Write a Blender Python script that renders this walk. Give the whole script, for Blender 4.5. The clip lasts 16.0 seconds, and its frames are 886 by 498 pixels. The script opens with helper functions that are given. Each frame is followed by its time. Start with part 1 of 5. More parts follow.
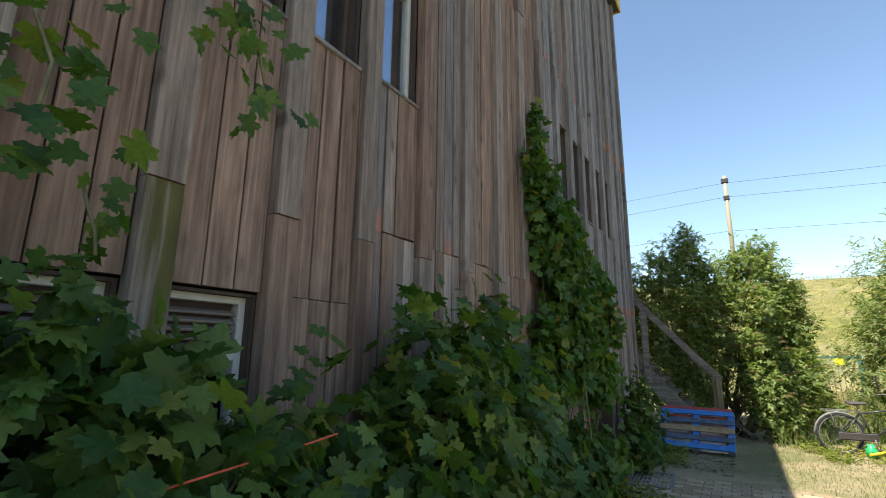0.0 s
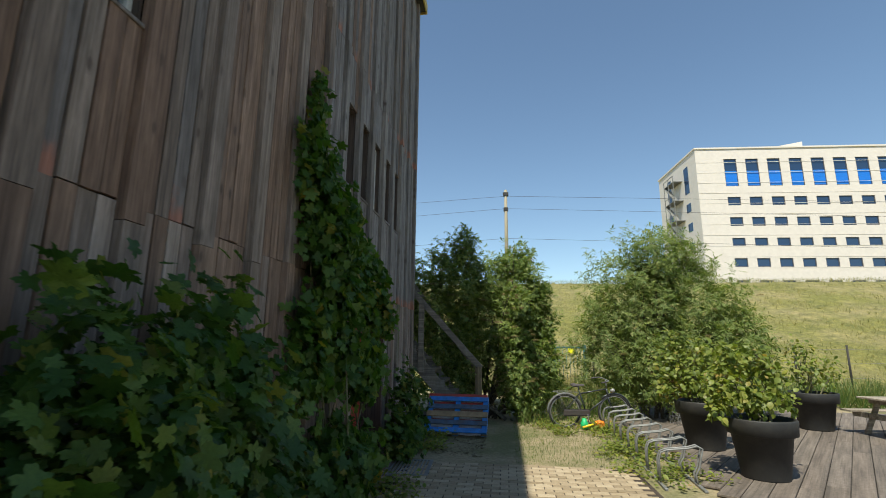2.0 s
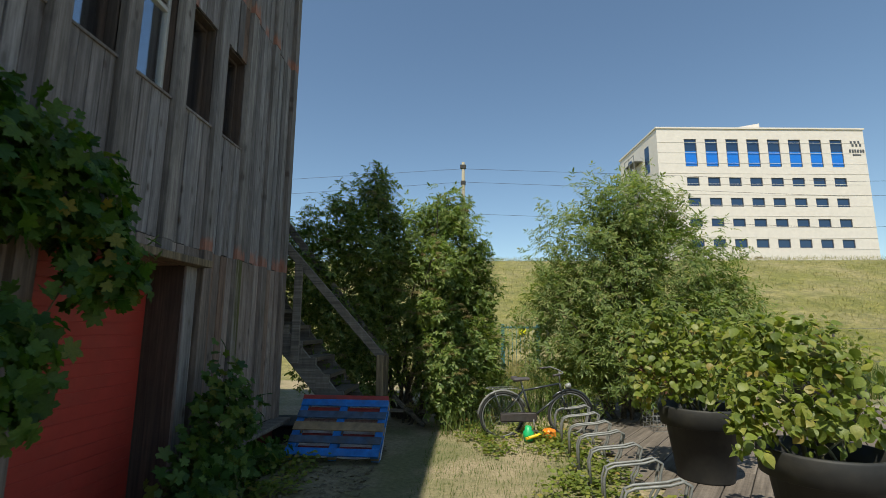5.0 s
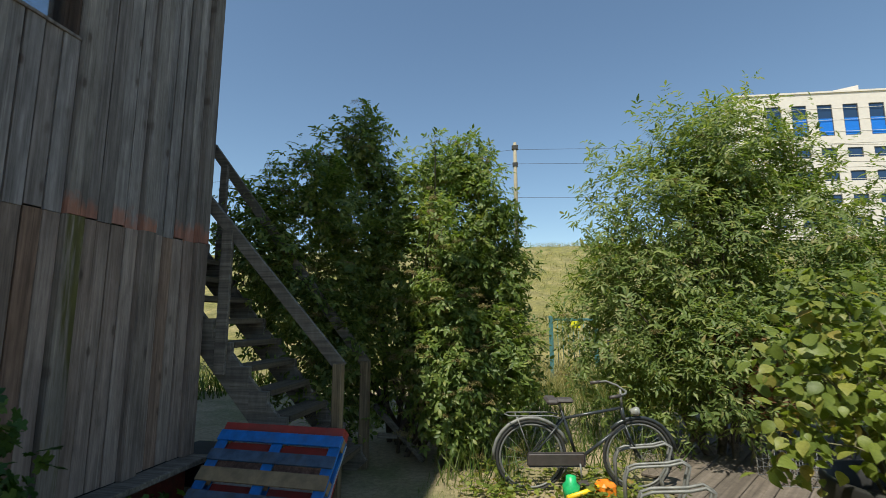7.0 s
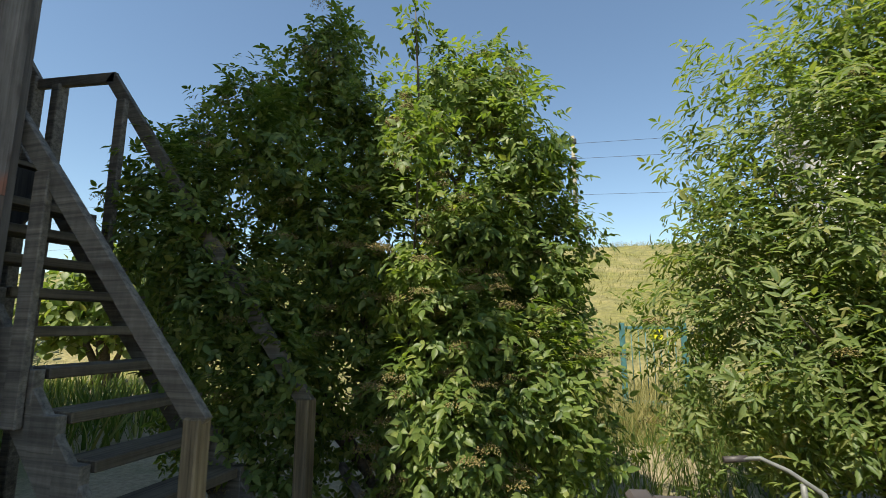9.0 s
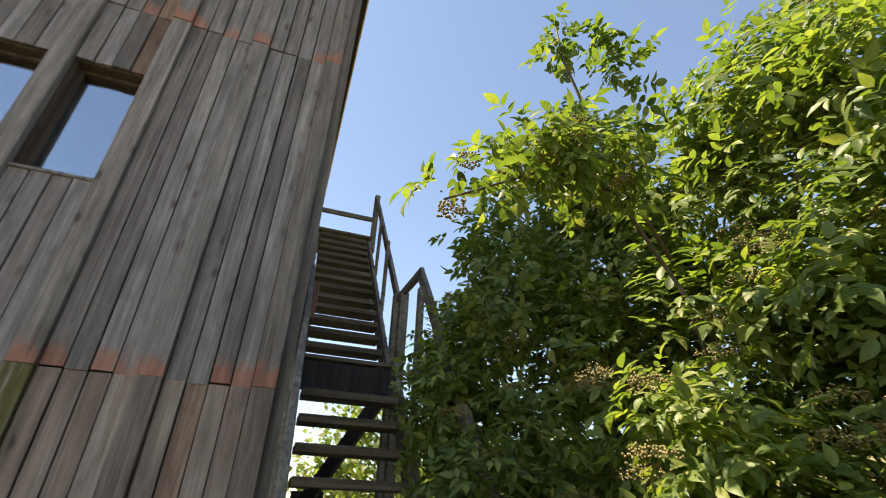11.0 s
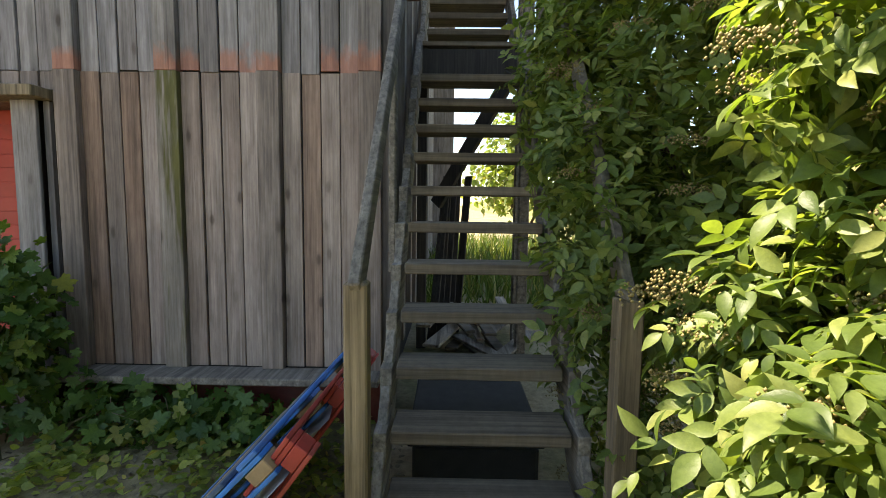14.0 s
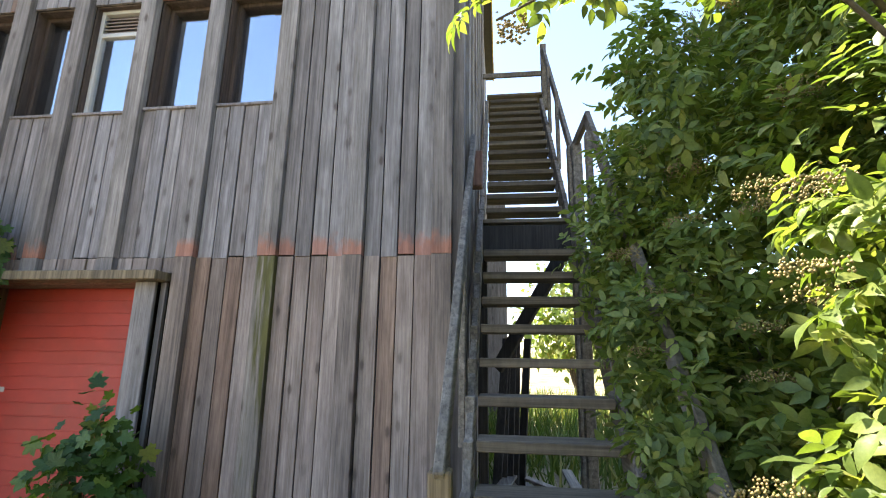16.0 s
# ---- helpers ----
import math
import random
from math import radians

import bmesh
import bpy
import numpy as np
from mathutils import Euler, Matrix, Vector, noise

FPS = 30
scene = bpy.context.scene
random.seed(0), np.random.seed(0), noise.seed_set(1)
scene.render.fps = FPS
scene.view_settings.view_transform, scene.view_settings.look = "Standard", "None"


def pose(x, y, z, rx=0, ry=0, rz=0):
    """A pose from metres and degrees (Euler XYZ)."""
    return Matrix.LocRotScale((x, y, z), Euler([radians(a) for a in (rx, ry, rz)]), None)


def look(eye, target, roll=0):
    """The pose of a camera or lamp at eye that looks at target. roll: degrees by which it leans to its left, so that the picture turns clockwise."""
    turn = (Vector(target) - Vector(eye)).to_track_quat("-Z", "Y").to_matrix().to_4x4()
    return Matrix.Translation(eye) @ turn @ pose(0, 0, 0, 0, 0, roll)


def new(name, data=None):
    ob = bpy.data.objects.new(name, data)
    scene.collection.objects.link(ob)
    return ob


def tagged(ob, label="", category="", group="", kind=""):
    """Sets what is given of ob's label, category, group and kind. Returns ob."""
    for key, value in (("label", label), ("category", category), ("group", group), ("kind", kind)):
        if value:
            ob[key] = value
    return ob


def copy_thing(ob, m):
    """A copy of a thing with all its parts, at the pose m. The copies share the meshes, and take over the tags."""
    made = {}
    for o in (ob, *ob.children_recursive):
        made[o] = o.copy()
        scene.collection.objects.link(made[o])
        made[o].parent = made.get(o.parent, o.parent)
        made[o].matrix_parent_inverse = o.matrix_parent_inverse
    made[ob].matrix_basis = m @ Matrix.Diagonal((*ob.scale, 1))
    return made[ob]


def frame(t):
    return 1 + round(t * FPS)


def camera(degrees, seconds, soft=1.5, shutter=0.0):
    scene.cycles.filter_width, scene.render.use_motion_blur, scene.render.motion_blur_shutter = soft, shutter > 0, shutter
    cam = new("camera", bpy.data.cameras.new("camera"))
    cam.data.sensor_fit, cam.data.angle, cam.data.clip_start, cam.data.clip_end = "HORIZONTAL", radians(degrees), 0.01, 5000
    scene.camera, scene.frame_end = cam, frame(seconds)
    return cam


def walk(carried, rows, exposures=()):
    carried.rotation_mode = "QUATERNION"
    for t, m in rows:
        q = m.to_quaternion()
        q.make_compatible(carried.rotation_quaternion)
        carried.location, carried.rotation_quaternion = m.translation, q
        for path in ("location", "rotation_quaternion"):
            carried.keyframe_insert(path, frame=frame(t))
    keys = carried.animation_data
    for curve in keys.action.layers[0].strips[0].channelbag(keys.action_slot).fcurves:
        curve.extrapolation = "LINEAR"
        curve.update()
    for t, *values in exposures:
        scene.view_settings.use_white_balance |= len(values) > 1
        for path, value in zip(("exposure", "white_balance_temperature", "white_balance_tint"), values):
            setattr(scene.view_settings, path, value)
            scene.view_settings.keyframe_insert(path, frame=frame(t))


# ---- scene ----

# ---------------------------------------------------------------- camera
cam = camera(86.04, 16.0, soft=0.75, shutter=0.2)
PATH = [
    (0, pose(1.821, -10.446, 1.683, 102.09, -0.68, 31.42)),
    (0.5, pose(1.811, -10.443, 1.682, 103.00, -0.76, 26.06)),
    (1, pose(1.73, -10.5, 1.693, 102.42, -0.71, 18.87)),
    (1.5, pose(1.756, -10.372, 1.682, 102.26, -0.67, 12.42)),
    (2, pose(1.979, -9.972, 1.682, 101.41, -0.53, 7.42)),
    (2.5, pose(2.021, -9.435, 1.646, 100.25, -0.52, 5.33)),
    (3, pose(2.2, -8.901, 1.628, 99.80, -0.54, 2.41)),
    (3.5, pose(2.348, -8.372, 1.638, 99.86, -0.53, 0.06)),
    (4, pose(2.45, -7.803, 1.66, 100.23, -0.43, 1.27)),
    (6.5, pose(3.11, -4.93, 1.63, 97.5, -0.10, 6.92)),
    (7, pose(3.208, -4.22, 1.678, 98.2, -0.06, 10.25)),
    (7.5, pose(3.18, -3.63, 1.72, 97.9, 0.0, 13.5)),
    (8, pose(3.195, -3.0, 1.71, 97.6, -0.05, 15.0)),
    (10.5, pose(3.297, -0.278, 1.642, 112.80, -1.57, 45.05)),
    (11, pose(3.388, 0.012, 1.707, 119.42, -1.88, 70.79)),
    (11.5, pose(3.366, 0.168, 1.693, 121.41, -1.45, 74.76)),
    (12, pose(3.405, 0.507, 1.686, 121.26, -1.39, 80.83)),
    (12.5, pose(3.43, 0.491, 1.669, 116.83, -1.18, 85.05)),
    (13, pose(3.344, 0.461, 1.662, 108.76, -1.11, 87.29)),
    (13.5, pose(3.313, 0.476, 1.644, 96.56, -0.75, 89.37)),
    (14, pose(3.201, 0.457, 1.542, 84.72, -0.69, 90.97)),
    (14.5, pose(3.187, 0.389, 1.557, 86.00, -0.59, 91.48)),
    (15, pose(3.216, 0.256, 1.618, 91.90, -0.61, 92.00)),
    (15.5, pose(3.317, 0.28, 1.664, 98.03, -0.80, 93.22)),
    (16, pose(3.376, 0.342, 1.673, 102.72, -0.81, 96.84)),
]
EXPOSURE = [(0, 1.2, 6950, 6), (0.5, 0.9, 6900, 6), (1, 0.8, 6850, 6), (2, 0.4, 6750, 2), (4, 0.2, 6750, 2), (7, 0.3, 6750, 2), (8, 0.5, 6850, 3),
            (10.5, 1.15, 7700, 8), (11, 1.35, 8000, 12), (12, 1.15, 7600, 12), (13, 1.0, 6700, 14), (13.5, 1.4, 7500, 8), (14, 1.95, 8200, 10), (14.5, 2.1, 8100, 10), (15, 2.3, 7800, 12), (15.5, 2.65, 7200, 16), (16, 2.35, 7200, 14)]
walk(cam, PATH, EXPOSURE)

# ---------------------------------------------------------------- light
world = bpy.data.worlds.new("world")
scene.world = world
world.use_nodes = True
wn = world.node_tree
sky = wn.nodes.new("ShaderNodeTexSky")
sky.sky_type = "NISHITA"
sky.sun_disc = False
SUN_DIR = Vector((0.205, 0.58, -1.0)).normalized()      # the way the light goes
SUN_EL = math.degrees(math.asin(-SUN_DIR.z))
sky.sun_elevation = radians(SUN_EL)
sky.sun_rotation = math.atan2(-SUN_DIR.x, -SUN_DIR.y)
sky.air_density, sky.dust_density, sky.ozone_density = 1.0, 0.15, 2.2
wn.links.new(sky.outputs[0], wn.nodes["Background"].inputs[0])
wn.nodes["Background"].inputs[1].default_value = 0.12
sun = new("sun", bpy.data.lights.new("sun", "SUN"))
sun.data.energy, sun.data.angle, sun.data.color = 5.0, radians(0.5), (1.0, 0.95, 0.86)
sun.matrix_world = look((0, 0, 30), Vector((0, 0, 30)) + SUN_DIR)


# ---------------------------------------------------------------- materials
def mat(name, rough=0.7, metal=0.0):
    m = bpy.data.materials.new(name)
    m.use_nodes = True
    b = m.node_tree.nodes["Principled BSDF"]
    b.inputs["Roughness"].default_value, b.inputs["Metallic"].default_value = rough, metal
    return m, m.node_tree, b


def ramp(nt, fac, stops):
    r = nt.nodes.new("ShaderNodeValToRGB")
    els = r.color_ramp.elements
    while len(els) < len(stops):
        els.new(0.5)
    for e, (p, c) in zip(els, stops):
        e.position, e.color = p, (*c, 1)
    nt.links.new(fac, r.inputs[0])
    return r.outputs[0]


def noise_tex(nt, scale, detail=6, vec=None, rough=0.6):
    n = nt.nodes.new("ShaderNodeTexNoise")
    n.inputs["Scale"].default_value, n.inputs["Detail"].default_value, n.inputs["Roughness"].default_value = scale, detail, rough
    if vec is not None:
        nt.links.new(vec, n.inputs["Vector"])
    return n.outputs["Fac"]


def coords(nt, scale=(1, 1, 1), shift=False, kind="Object"):
    tc = nt.nodes.new("ShaderNodeTexCoord")
    mp = nt.nodes.new("ShaderNodeMapping")
    mp.inputs["Scale"].default_value = scale
    nt.links.new(tc.outputs[kind], mp.inputs["Vector"])
    if shift:
        oi = nt.nodes.new("ShaderNodeObjectInfo")
        mu = nt.nodes.new("ShaderNodeMath")
        mu.operation = "MULTIPLY"
        mu.inputs[1].default_value = 37.0
        nt.links.new(oi.outputs["Random"], mu.inputs[0])
        nt.links.new(mu.outputs[0], mp.inputs["Location"])
    return mp.outputs[0]


def mixc(nt, a, b, fac, mode="MIX"):
    m = nt.nodes.new("ShaderNodeMix")
    m.data_type, m.blend_type = "RGBA", mode
    if isinstance(fac, (int, float)):
        m.inputs[0].default_value = fac
    else:
        nt.links.new(fac, m.inputs[0])
    for v, i in ((a, 6), (b, 7)):
        if isinstance(v, tuple):
            m.inputs[i].default_value = (*v, 1)
        else:
            nt.links.new(v, m.inputs[i])
    return m.outputs[2]


def bump(nt, b, height, strength=0.3, distance=0.01):
    bp = nt.nodes.new("ShaderNodeBump")
    bp.inputs["Strength"].default_value, bp.inputs["Distance"].default_value = strength, distance
    nt.links.new(height, bp.inputs["Height"])
    nt.links.new(bp.outputs[0], b.inputs["Normal"])


def mathn(nt, op, a, b):
    n = nt.nodes.new("ShaderNodeMath")
    n.operation = op
    for i, v in enumerate((a, b)):
        if isinstance(v, float):
            n.inputs[i].default_value = v
        else:
            nt.links.new(v, n.inputs[i])
    return n.outputs[0]


def wood(name, dark, light, grain=(55, 55, 1.6), rough=0.85, vary=0.5, knots=True, stain=(0.05, 0.045, 0.04), end_stain=None, moss=None):
    """Weathered wood; grain lies along the object's z unless given."""
    m, nt, b = mat(name, rough)
    v = coords(nt, grain, shift=True)
    g = noise_tex(nt, 1.0, 5, v, 0.6)
    col = ramp(nt, g, [(0.32, dark), (0.68, light)])
    oi = nt.nodes.new("ShaderNodeObjectInfo")
    tint = ramp(nt, oi.outputs["Random"], [(0.0, (0.68, 0.64, 0.62)), (0.3, (0.9, 0.85, 0.82)), (0.6, (1.0, 0.99, 1.0)), (0.85, (1.08, 1.06, 1.05)), (1.0, (1.2, 1.17, 1.14))])
    col = mixc(nt, col, tint, vary, "MULTIPLY")
    v2 = coords(nt, (grain[0] * 0.06, grain[1] * 0.06, grain[2] * 0.5) if grain[2] < grain[0] else tuple(x * 0.12 for x in grain), shift=True)
    big = noise_tex(nt, 1.0, 4, v2)
    col = mixc(nt, col, stain, ramp(nt, big, [(0.5, (0, 0, 0)), (0.78, (0.65, 0.65, 0.65))]))
    if knots:
        sx = nt.nodes.new("ShaderNodeSeparateXYZ")
        cx = nt.nodes.new("ShaderNodeCombineXYZ")
        wob = noise_tex(nt, 14.0, 3, coords(nt, shift=True))
        nt.links.new(mixc(nt, coords(nt, (6.2, 6.2, 2.6), shift=True), wob, 0.08, "ADD"), sx.inputs[0])
        nt.links.new(sx.outputs["Y"], cx.inputs["X"])
        nt.links.new(sx.outputs["Z"], cx.inputs["Y"])
        vo = nt.nodes.new("ShaderNodeTexVoronoi")
        vo.voronoi_dimensions = "2D"
        vo.inputs["Scale"].default_value = 1.0
        nt.links.new(cx.outputs[0], vo.inputs["Vector"])
        pick = nt.nodes.new("ShaderNodeSeparateXYZ")
        nt.links.new(vo.outputs["Color"], pick.inputs[0])
        some = ramp(nt, pick.outputs["X"], [(0.5, (0, 0, 0)), (0.95, (0.8, 0.8, 0.8))])
        spot = ramp(nt, vo.outputs["Distance"], [(0.05, (1, 1, 1)), (0.085, (0.75, 0.75, 0.75)), (0.12, (0.3, 0.3, 0.3)), (0.22, (0, 0, 0))])
        col = mixc(nt, col, (0.06, 0.042, 0.032), mixc(nt, spot, some, 1.0, "MULTIPLY"))
    if end_stain:
        # a blotchy stain that starts at the plank's lower end
        sz = nt.nodes.new("ShaderNodeSeparateXYZ")
        nt.links.new(coords(nt), sz.inputs[0])
        blot = noise_tex(nt, 9.0, 4, coords(nt, (1, 1, 0.7), shift=True), 0.6)
        reach = nt.nodes.new("ShaderNodeMath")
        reach.operation = "MULTIPLY_ADD"
        reach.inputs[1].default_value = 0.42
        nt.links.new(blot, reach.inputs[0])
        nt.links.new(mathn(nt, "MULTIPLY", sz.outputs["Z"], -1.0), reach.inputs[2])
        col = mixc(nt, col, end_stain, ramp(nt, reach.outputs[0], [(0.05, (0, 0, 0)), (0.16, (0.75, 0.75, 0.75))]))
    if moss:
        # green streak, thickest towards the plank's upper end
        sz = nt.nodes.new("ShaderNodeSeparateXYZ")
        nt.links.new(coords(nt), sz.inputs[0])
        streak = noise_tex(nt, 1.0, 4, coords(nt, (22, 22, 1.6), shift=True), 0.6)
        reach = mathn(nt, "ADD", streak, mathn(nt, "ADD", mathn(nt, "MULTIPLY", sz.outputs["Z"], 0.17), mathn(nt, "MULTIPLY", sz.outputs["Y"], 1.6)))
        col = mixc(nt, col, moss, ramp(nt, reach, [(0.66, (0, 0, 0)), (0.84, (0.9, 0.9, 0.9))]))
    # dark open grain lines and worn paler strips
    lines = noise_tex(nt, 1.0, 3, coords(nt, tuple(x * (2.4 if x > 5 else 0.8) for x in grain), shift=True), 0.55)
    col = mixc(nt, col, (0.45, 0.42, 0.40), ramp(nt, lines, [(0.30, (0.6, 0.6, 0.6)), (0.42, (0, 0, 0))]), "MULTIPLY")
    strip = noise_tex(nt, 1.0, 2, coords(nt, tuple(x * (0.35 if x > 5 else 0.7) for x in grain), shift=True), 0.5)
    col = mixc(nt, col, ramp(nt, strip, [(0.35, (0.74, 0.72, 0.70)), (0.65, (1.22, 1.2, 1.18))]), 0.8, "MULTIPLY")
    fine = noise_tex(nt, 3.0, 8, coords(nt, (6, 6, 1.5), shift=True), 0.7)
    col = mixc(nt, col, ramp(nt, fine, [(0.3, (0.66, 0.64, 0.62)), (0.7, (1.2, 1.2, 1.2))]), 0.8, "MULTIPLY")
    nt.links.new(col, b.inputs["Base Color"])
    bump(nt, b, g, 0.45, 0.004)
    return m


def plain(name, colour, rough=0.6, metal=0.0, spread=0.25, scale=14.0, dirt=0.0, relief=0.1):
    m, nt, b = mat(name, rough, metal)
    n = noise_tex(nt, scale, 6, coords(nt, shift=True))
    lo = tuple(c * (1 - spread) for c in colour)
    hi = tuple(min(1, c * (1 + spread)) for c in colour)
    col = ramp(nt, n, [(0.3, lo), (0.7, hi)])
    if dirt:
        d = noise_tex(nt, scale * 0.3, 8, coords(nt, shift=True), 0.7)
        col = mixc(nt, col, (0.09, 0.075, 0.055), ramp(nt, d, [(0.48, (0, 0, 0)), (0.7, (dirt, dirt, dirt))]))
    nt.links.new(col, b.inputs["Base Color"])
    bump(nt, b, n, relief, 0.004)
    return m


def leafy(name, stops, gloss=0.45, through_light=0.38):
    """Leaves: a little shine, and light that comes through from the back."""
    m, nt, b = mat(name, gloss)
    ge = nt.nodes.new("ShaderNodeNewGeometry")
    col = ramp(nt, ge.outputs["Random Per Island"], stops)
    n = noise_tex(nt, 1.6, 3, coords(nt))
    col = mixc(nt, col, ramp(nt, n, [(0.3, (0.7, 0.75, 0.7)), (0.7, (1.25, 1.2, 1.0))]), 0.7, "MULTIPLY")
    vein = noise_tex(nt, 70.0, 4, coords(nt), 0.7)
    col = mixc(nt, col, ramp(nt, vein, [(0.32, (0.72, 0.76, 0.7)), (0.68, (1.18, 1.15, 1.15))]), 0.8, "MULTIPLY")
    nt.links.new(col, b.inputs["Base Color"])
    bump(nt, b, vein, 0.35, 0.004)
    b.inputs["Specular IOR Level"].default_value = 0.35
    tr = nt.nodes.new("ShaderNodeBsdfTranslucent")
    nt.links.new(mixc(nt, col, (1.5, 1.6, 0.62), 1.0, "MULTIPLY"), tr.inputs["Color"])
    mx = nt.nodes.new("ShaderNodeMixShader")
    mx.inputs[0].default_value = through_light
    nt.links.new(b.outputs[0], mx.inputs[1])
    nt.links.new(tr.outputs[0], mx.inputs[2])
    nt.links.new(mx.outputs[0], nt.nodes["Material Output"].inputs["Surface"])
    return m


M_BOARD = wood("weathered_board", (0.165, 0.155, 0.155), (0.28, 0.268, 0.27), vary=1.0)
M_BOARD_STAINED = wood("stained_weathered_board", (0.165, 0.155, 0.155), (0.28, 0.268, 0.27), vary=1.0, end_stain=(0.36, 0.15, 0.10))
M_BATTEN_STAINED = wood("stained_grey_batten", (0.15, 0.138, 0.13), (0.27, 0.252, 0.24), vary=0.9, end_stain=(0.38, 0.15, 0.09))
M_BOARD_LOW = wood("reddish_board", (0.215, 0.175, 0.153), (0.35, 0.293, 0.258), vary=1.0, stain=(0.12, 0.075, 0.06))
M_BROWN = wood("brown_board", (0.155, 0.103, 0.078), (0.315, 0.222, 0.168), vary=1.0, stain=(0.10, 0.06, 0.045))
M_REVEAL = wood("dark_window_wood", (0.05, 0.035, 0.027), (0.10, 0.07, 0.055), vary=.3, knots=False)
M_BATTEN = wood("grey_batten", (0.15, 0.138, 0.13), (0.27, 0.252, 0.24), vary=0.9)
M_BATTEN_WARM = wood("warm_grey_batten", (0.15, 0.122, 0.105), (0.29, 0.238, 0.205), vary=0.7)
M_ORANGE = wood("orange_stained_board", (0.20, 0.105, 0.08), (0.34, 0.20, 0.15), vary=0.8, knots=False)
M_MOSSY = wood("mossy_batten", (0.15, 0.13, 0.11), (0.27, 0.235, 0.20), vary=0.3, moss=(0.075, 0.072, 0.008))
M_GREYWOOD = wood("grey_stair_wood", (0.10, 0.09, 0.075), (0.26, 0.235, 0.20), grain=(1.2, 40, 40), vary=0.4)
M_TREAD = wood("tread_wood", (0.07, 0.056, 0.04), (0.18, 0.148, 0.105), grain=(40, 1.2, 40), vary=0.4, knots=False)
M_POST = wood("post_wood", (0.11, 0.085, 0.05), (0.27, 0.21, 0.13), vary=0.3)
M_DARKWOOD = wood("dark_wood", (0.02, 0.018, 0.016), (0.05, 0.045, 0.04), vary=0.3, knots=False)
M_DECK = wood("deck_wood", (0.115, 0.095, 0.08), (0.205, 0.172, 0.145), grain=(30, 1.0, 30), vary=0.45, knots=False)
M_TABLEWOOD = wood("table_wood", (0.22, 0.19, 0.15), (0.42, 0.37, 0.30), grain=(1.5, 40, 40), vary=0.4)
M_REDDOOR = plain("red_door_paint", (0.42, 0.045, 0.03), 0.55, spread=0.12, scale=5, dirt=0.2)
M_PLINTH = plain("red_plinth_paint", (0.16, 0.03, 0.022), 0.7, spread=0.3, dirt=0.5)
M_BARRIER = plain("dark_wall_membrane", (0.02, 0.02, 0.02), 0.9)
M_WHITE = plain("white_frame_paint", (0.5, 0.49, 0.46), 0.5, spread=0.06, dirt=0.15)
M_LOUVRE = plain("louvre_metal", (0.2, 0.17, 0.15), 0.5, spread=0.1)
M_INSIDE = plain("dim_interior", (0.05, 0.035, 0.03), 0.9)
M_REDCURTAIN = plain("red_interior", (0.16, 0.03, 0.03), 0.9)
M_EAVE = plain("yellow_eave_paint", (0.5, 0.36, 0.08), 0.6, dirt=0.2)
M_ROOF = plain("roof_felt", (0.06, 0.06, 0.06), 0.9)
M_STEEL = plain("galvanised_steel", (0.2, 0.2, 0.195), 0.6, 0.35, spread=0.25)
M_BLACK = plain("black_plastic", (0.016, 0.0155, 0.0155), 0.65, spread=0.25, dirt=0.18)
M_SOIL = plain("pot_soil", (0.05, 0.035, 0.025), 0.95, spread=0.4)
M_BARK = plain("bark", (0.10, 0.08, 0.06), 0.9, spread=0.5, scale=30, relief=0.5)

M_ELDER = leafy("elder_leaf", [(0.0, (0.075, 0.12, 0.034)), (0.5, (0.145, 0.20, 0.056)), (0.85, (0.21, 0.255, 0.082)), (1.0, (0.27, 0.285, 0.10))], gloss=0.42, through_light=0.45)
M_WILLOW = leafy("narrow_leaf", [(0.0, (0.095, 0.145, 0.045)), (0.5, (0.17, 0.22, 0.075)), (0.9, (0.25, 0.28, 0.115)), (1.0, (0.29, 0.25, 0.11))], through_light=0.44)
M_VINE = leafy("vine_leaf", [(0.0, (0.035, 0.085, 0.016)), (0.5, (0.062, 0.13, 0.022)), (0.92, (0.11, 0.18, 0.03)), (1.0, (0.22, 0.19, 0.03))], through_light=0.45)
M_CURRANT = leafy("shrub_leaf", [(0.0, (0.034, 0.08, 0.018)), (0.6, (0.062, 0.125, 0.026)), (0.9, (0.115, 0.18, 0.036)), (1.0, (0.2, 0.2, 0.05))])
M_POTLEAF = leafy("pot_shrub_leaf", [(0.0, (0.11, 0.15, 0.035)), (0.6, (0.20, 0.24, 0.055)), (0.92, (0.28, 0.28, 0.08)), (1.0, (0.32, 0.22, 0.08))], through_light=0.42)
M_GRASS = leafy("grass_blade", [(0.0, (0.06, 0.11, 0.025)), (0.6, (0.11, 0.155, 0.04)), (1.0, (0.24, 0.22, 0.09))], through_light=0.3)
M_STRAW = leafy("dry_grass_blade", [(0.0, (0.16, 0.16, 0.06)), (0.6, (0.3, 0.26, 0.12)), (1.0, (0.42, 0.36, 0.19))], through_light=0.25)
M_BERRY = plain("berry_umbel", (0.22, 0.17, 0.06), 0.6, spread=0.5, scale=40)
M_STEM = plain("green_stem", (0.13, 0.12, 0.06), 0.7, spread=0.3)


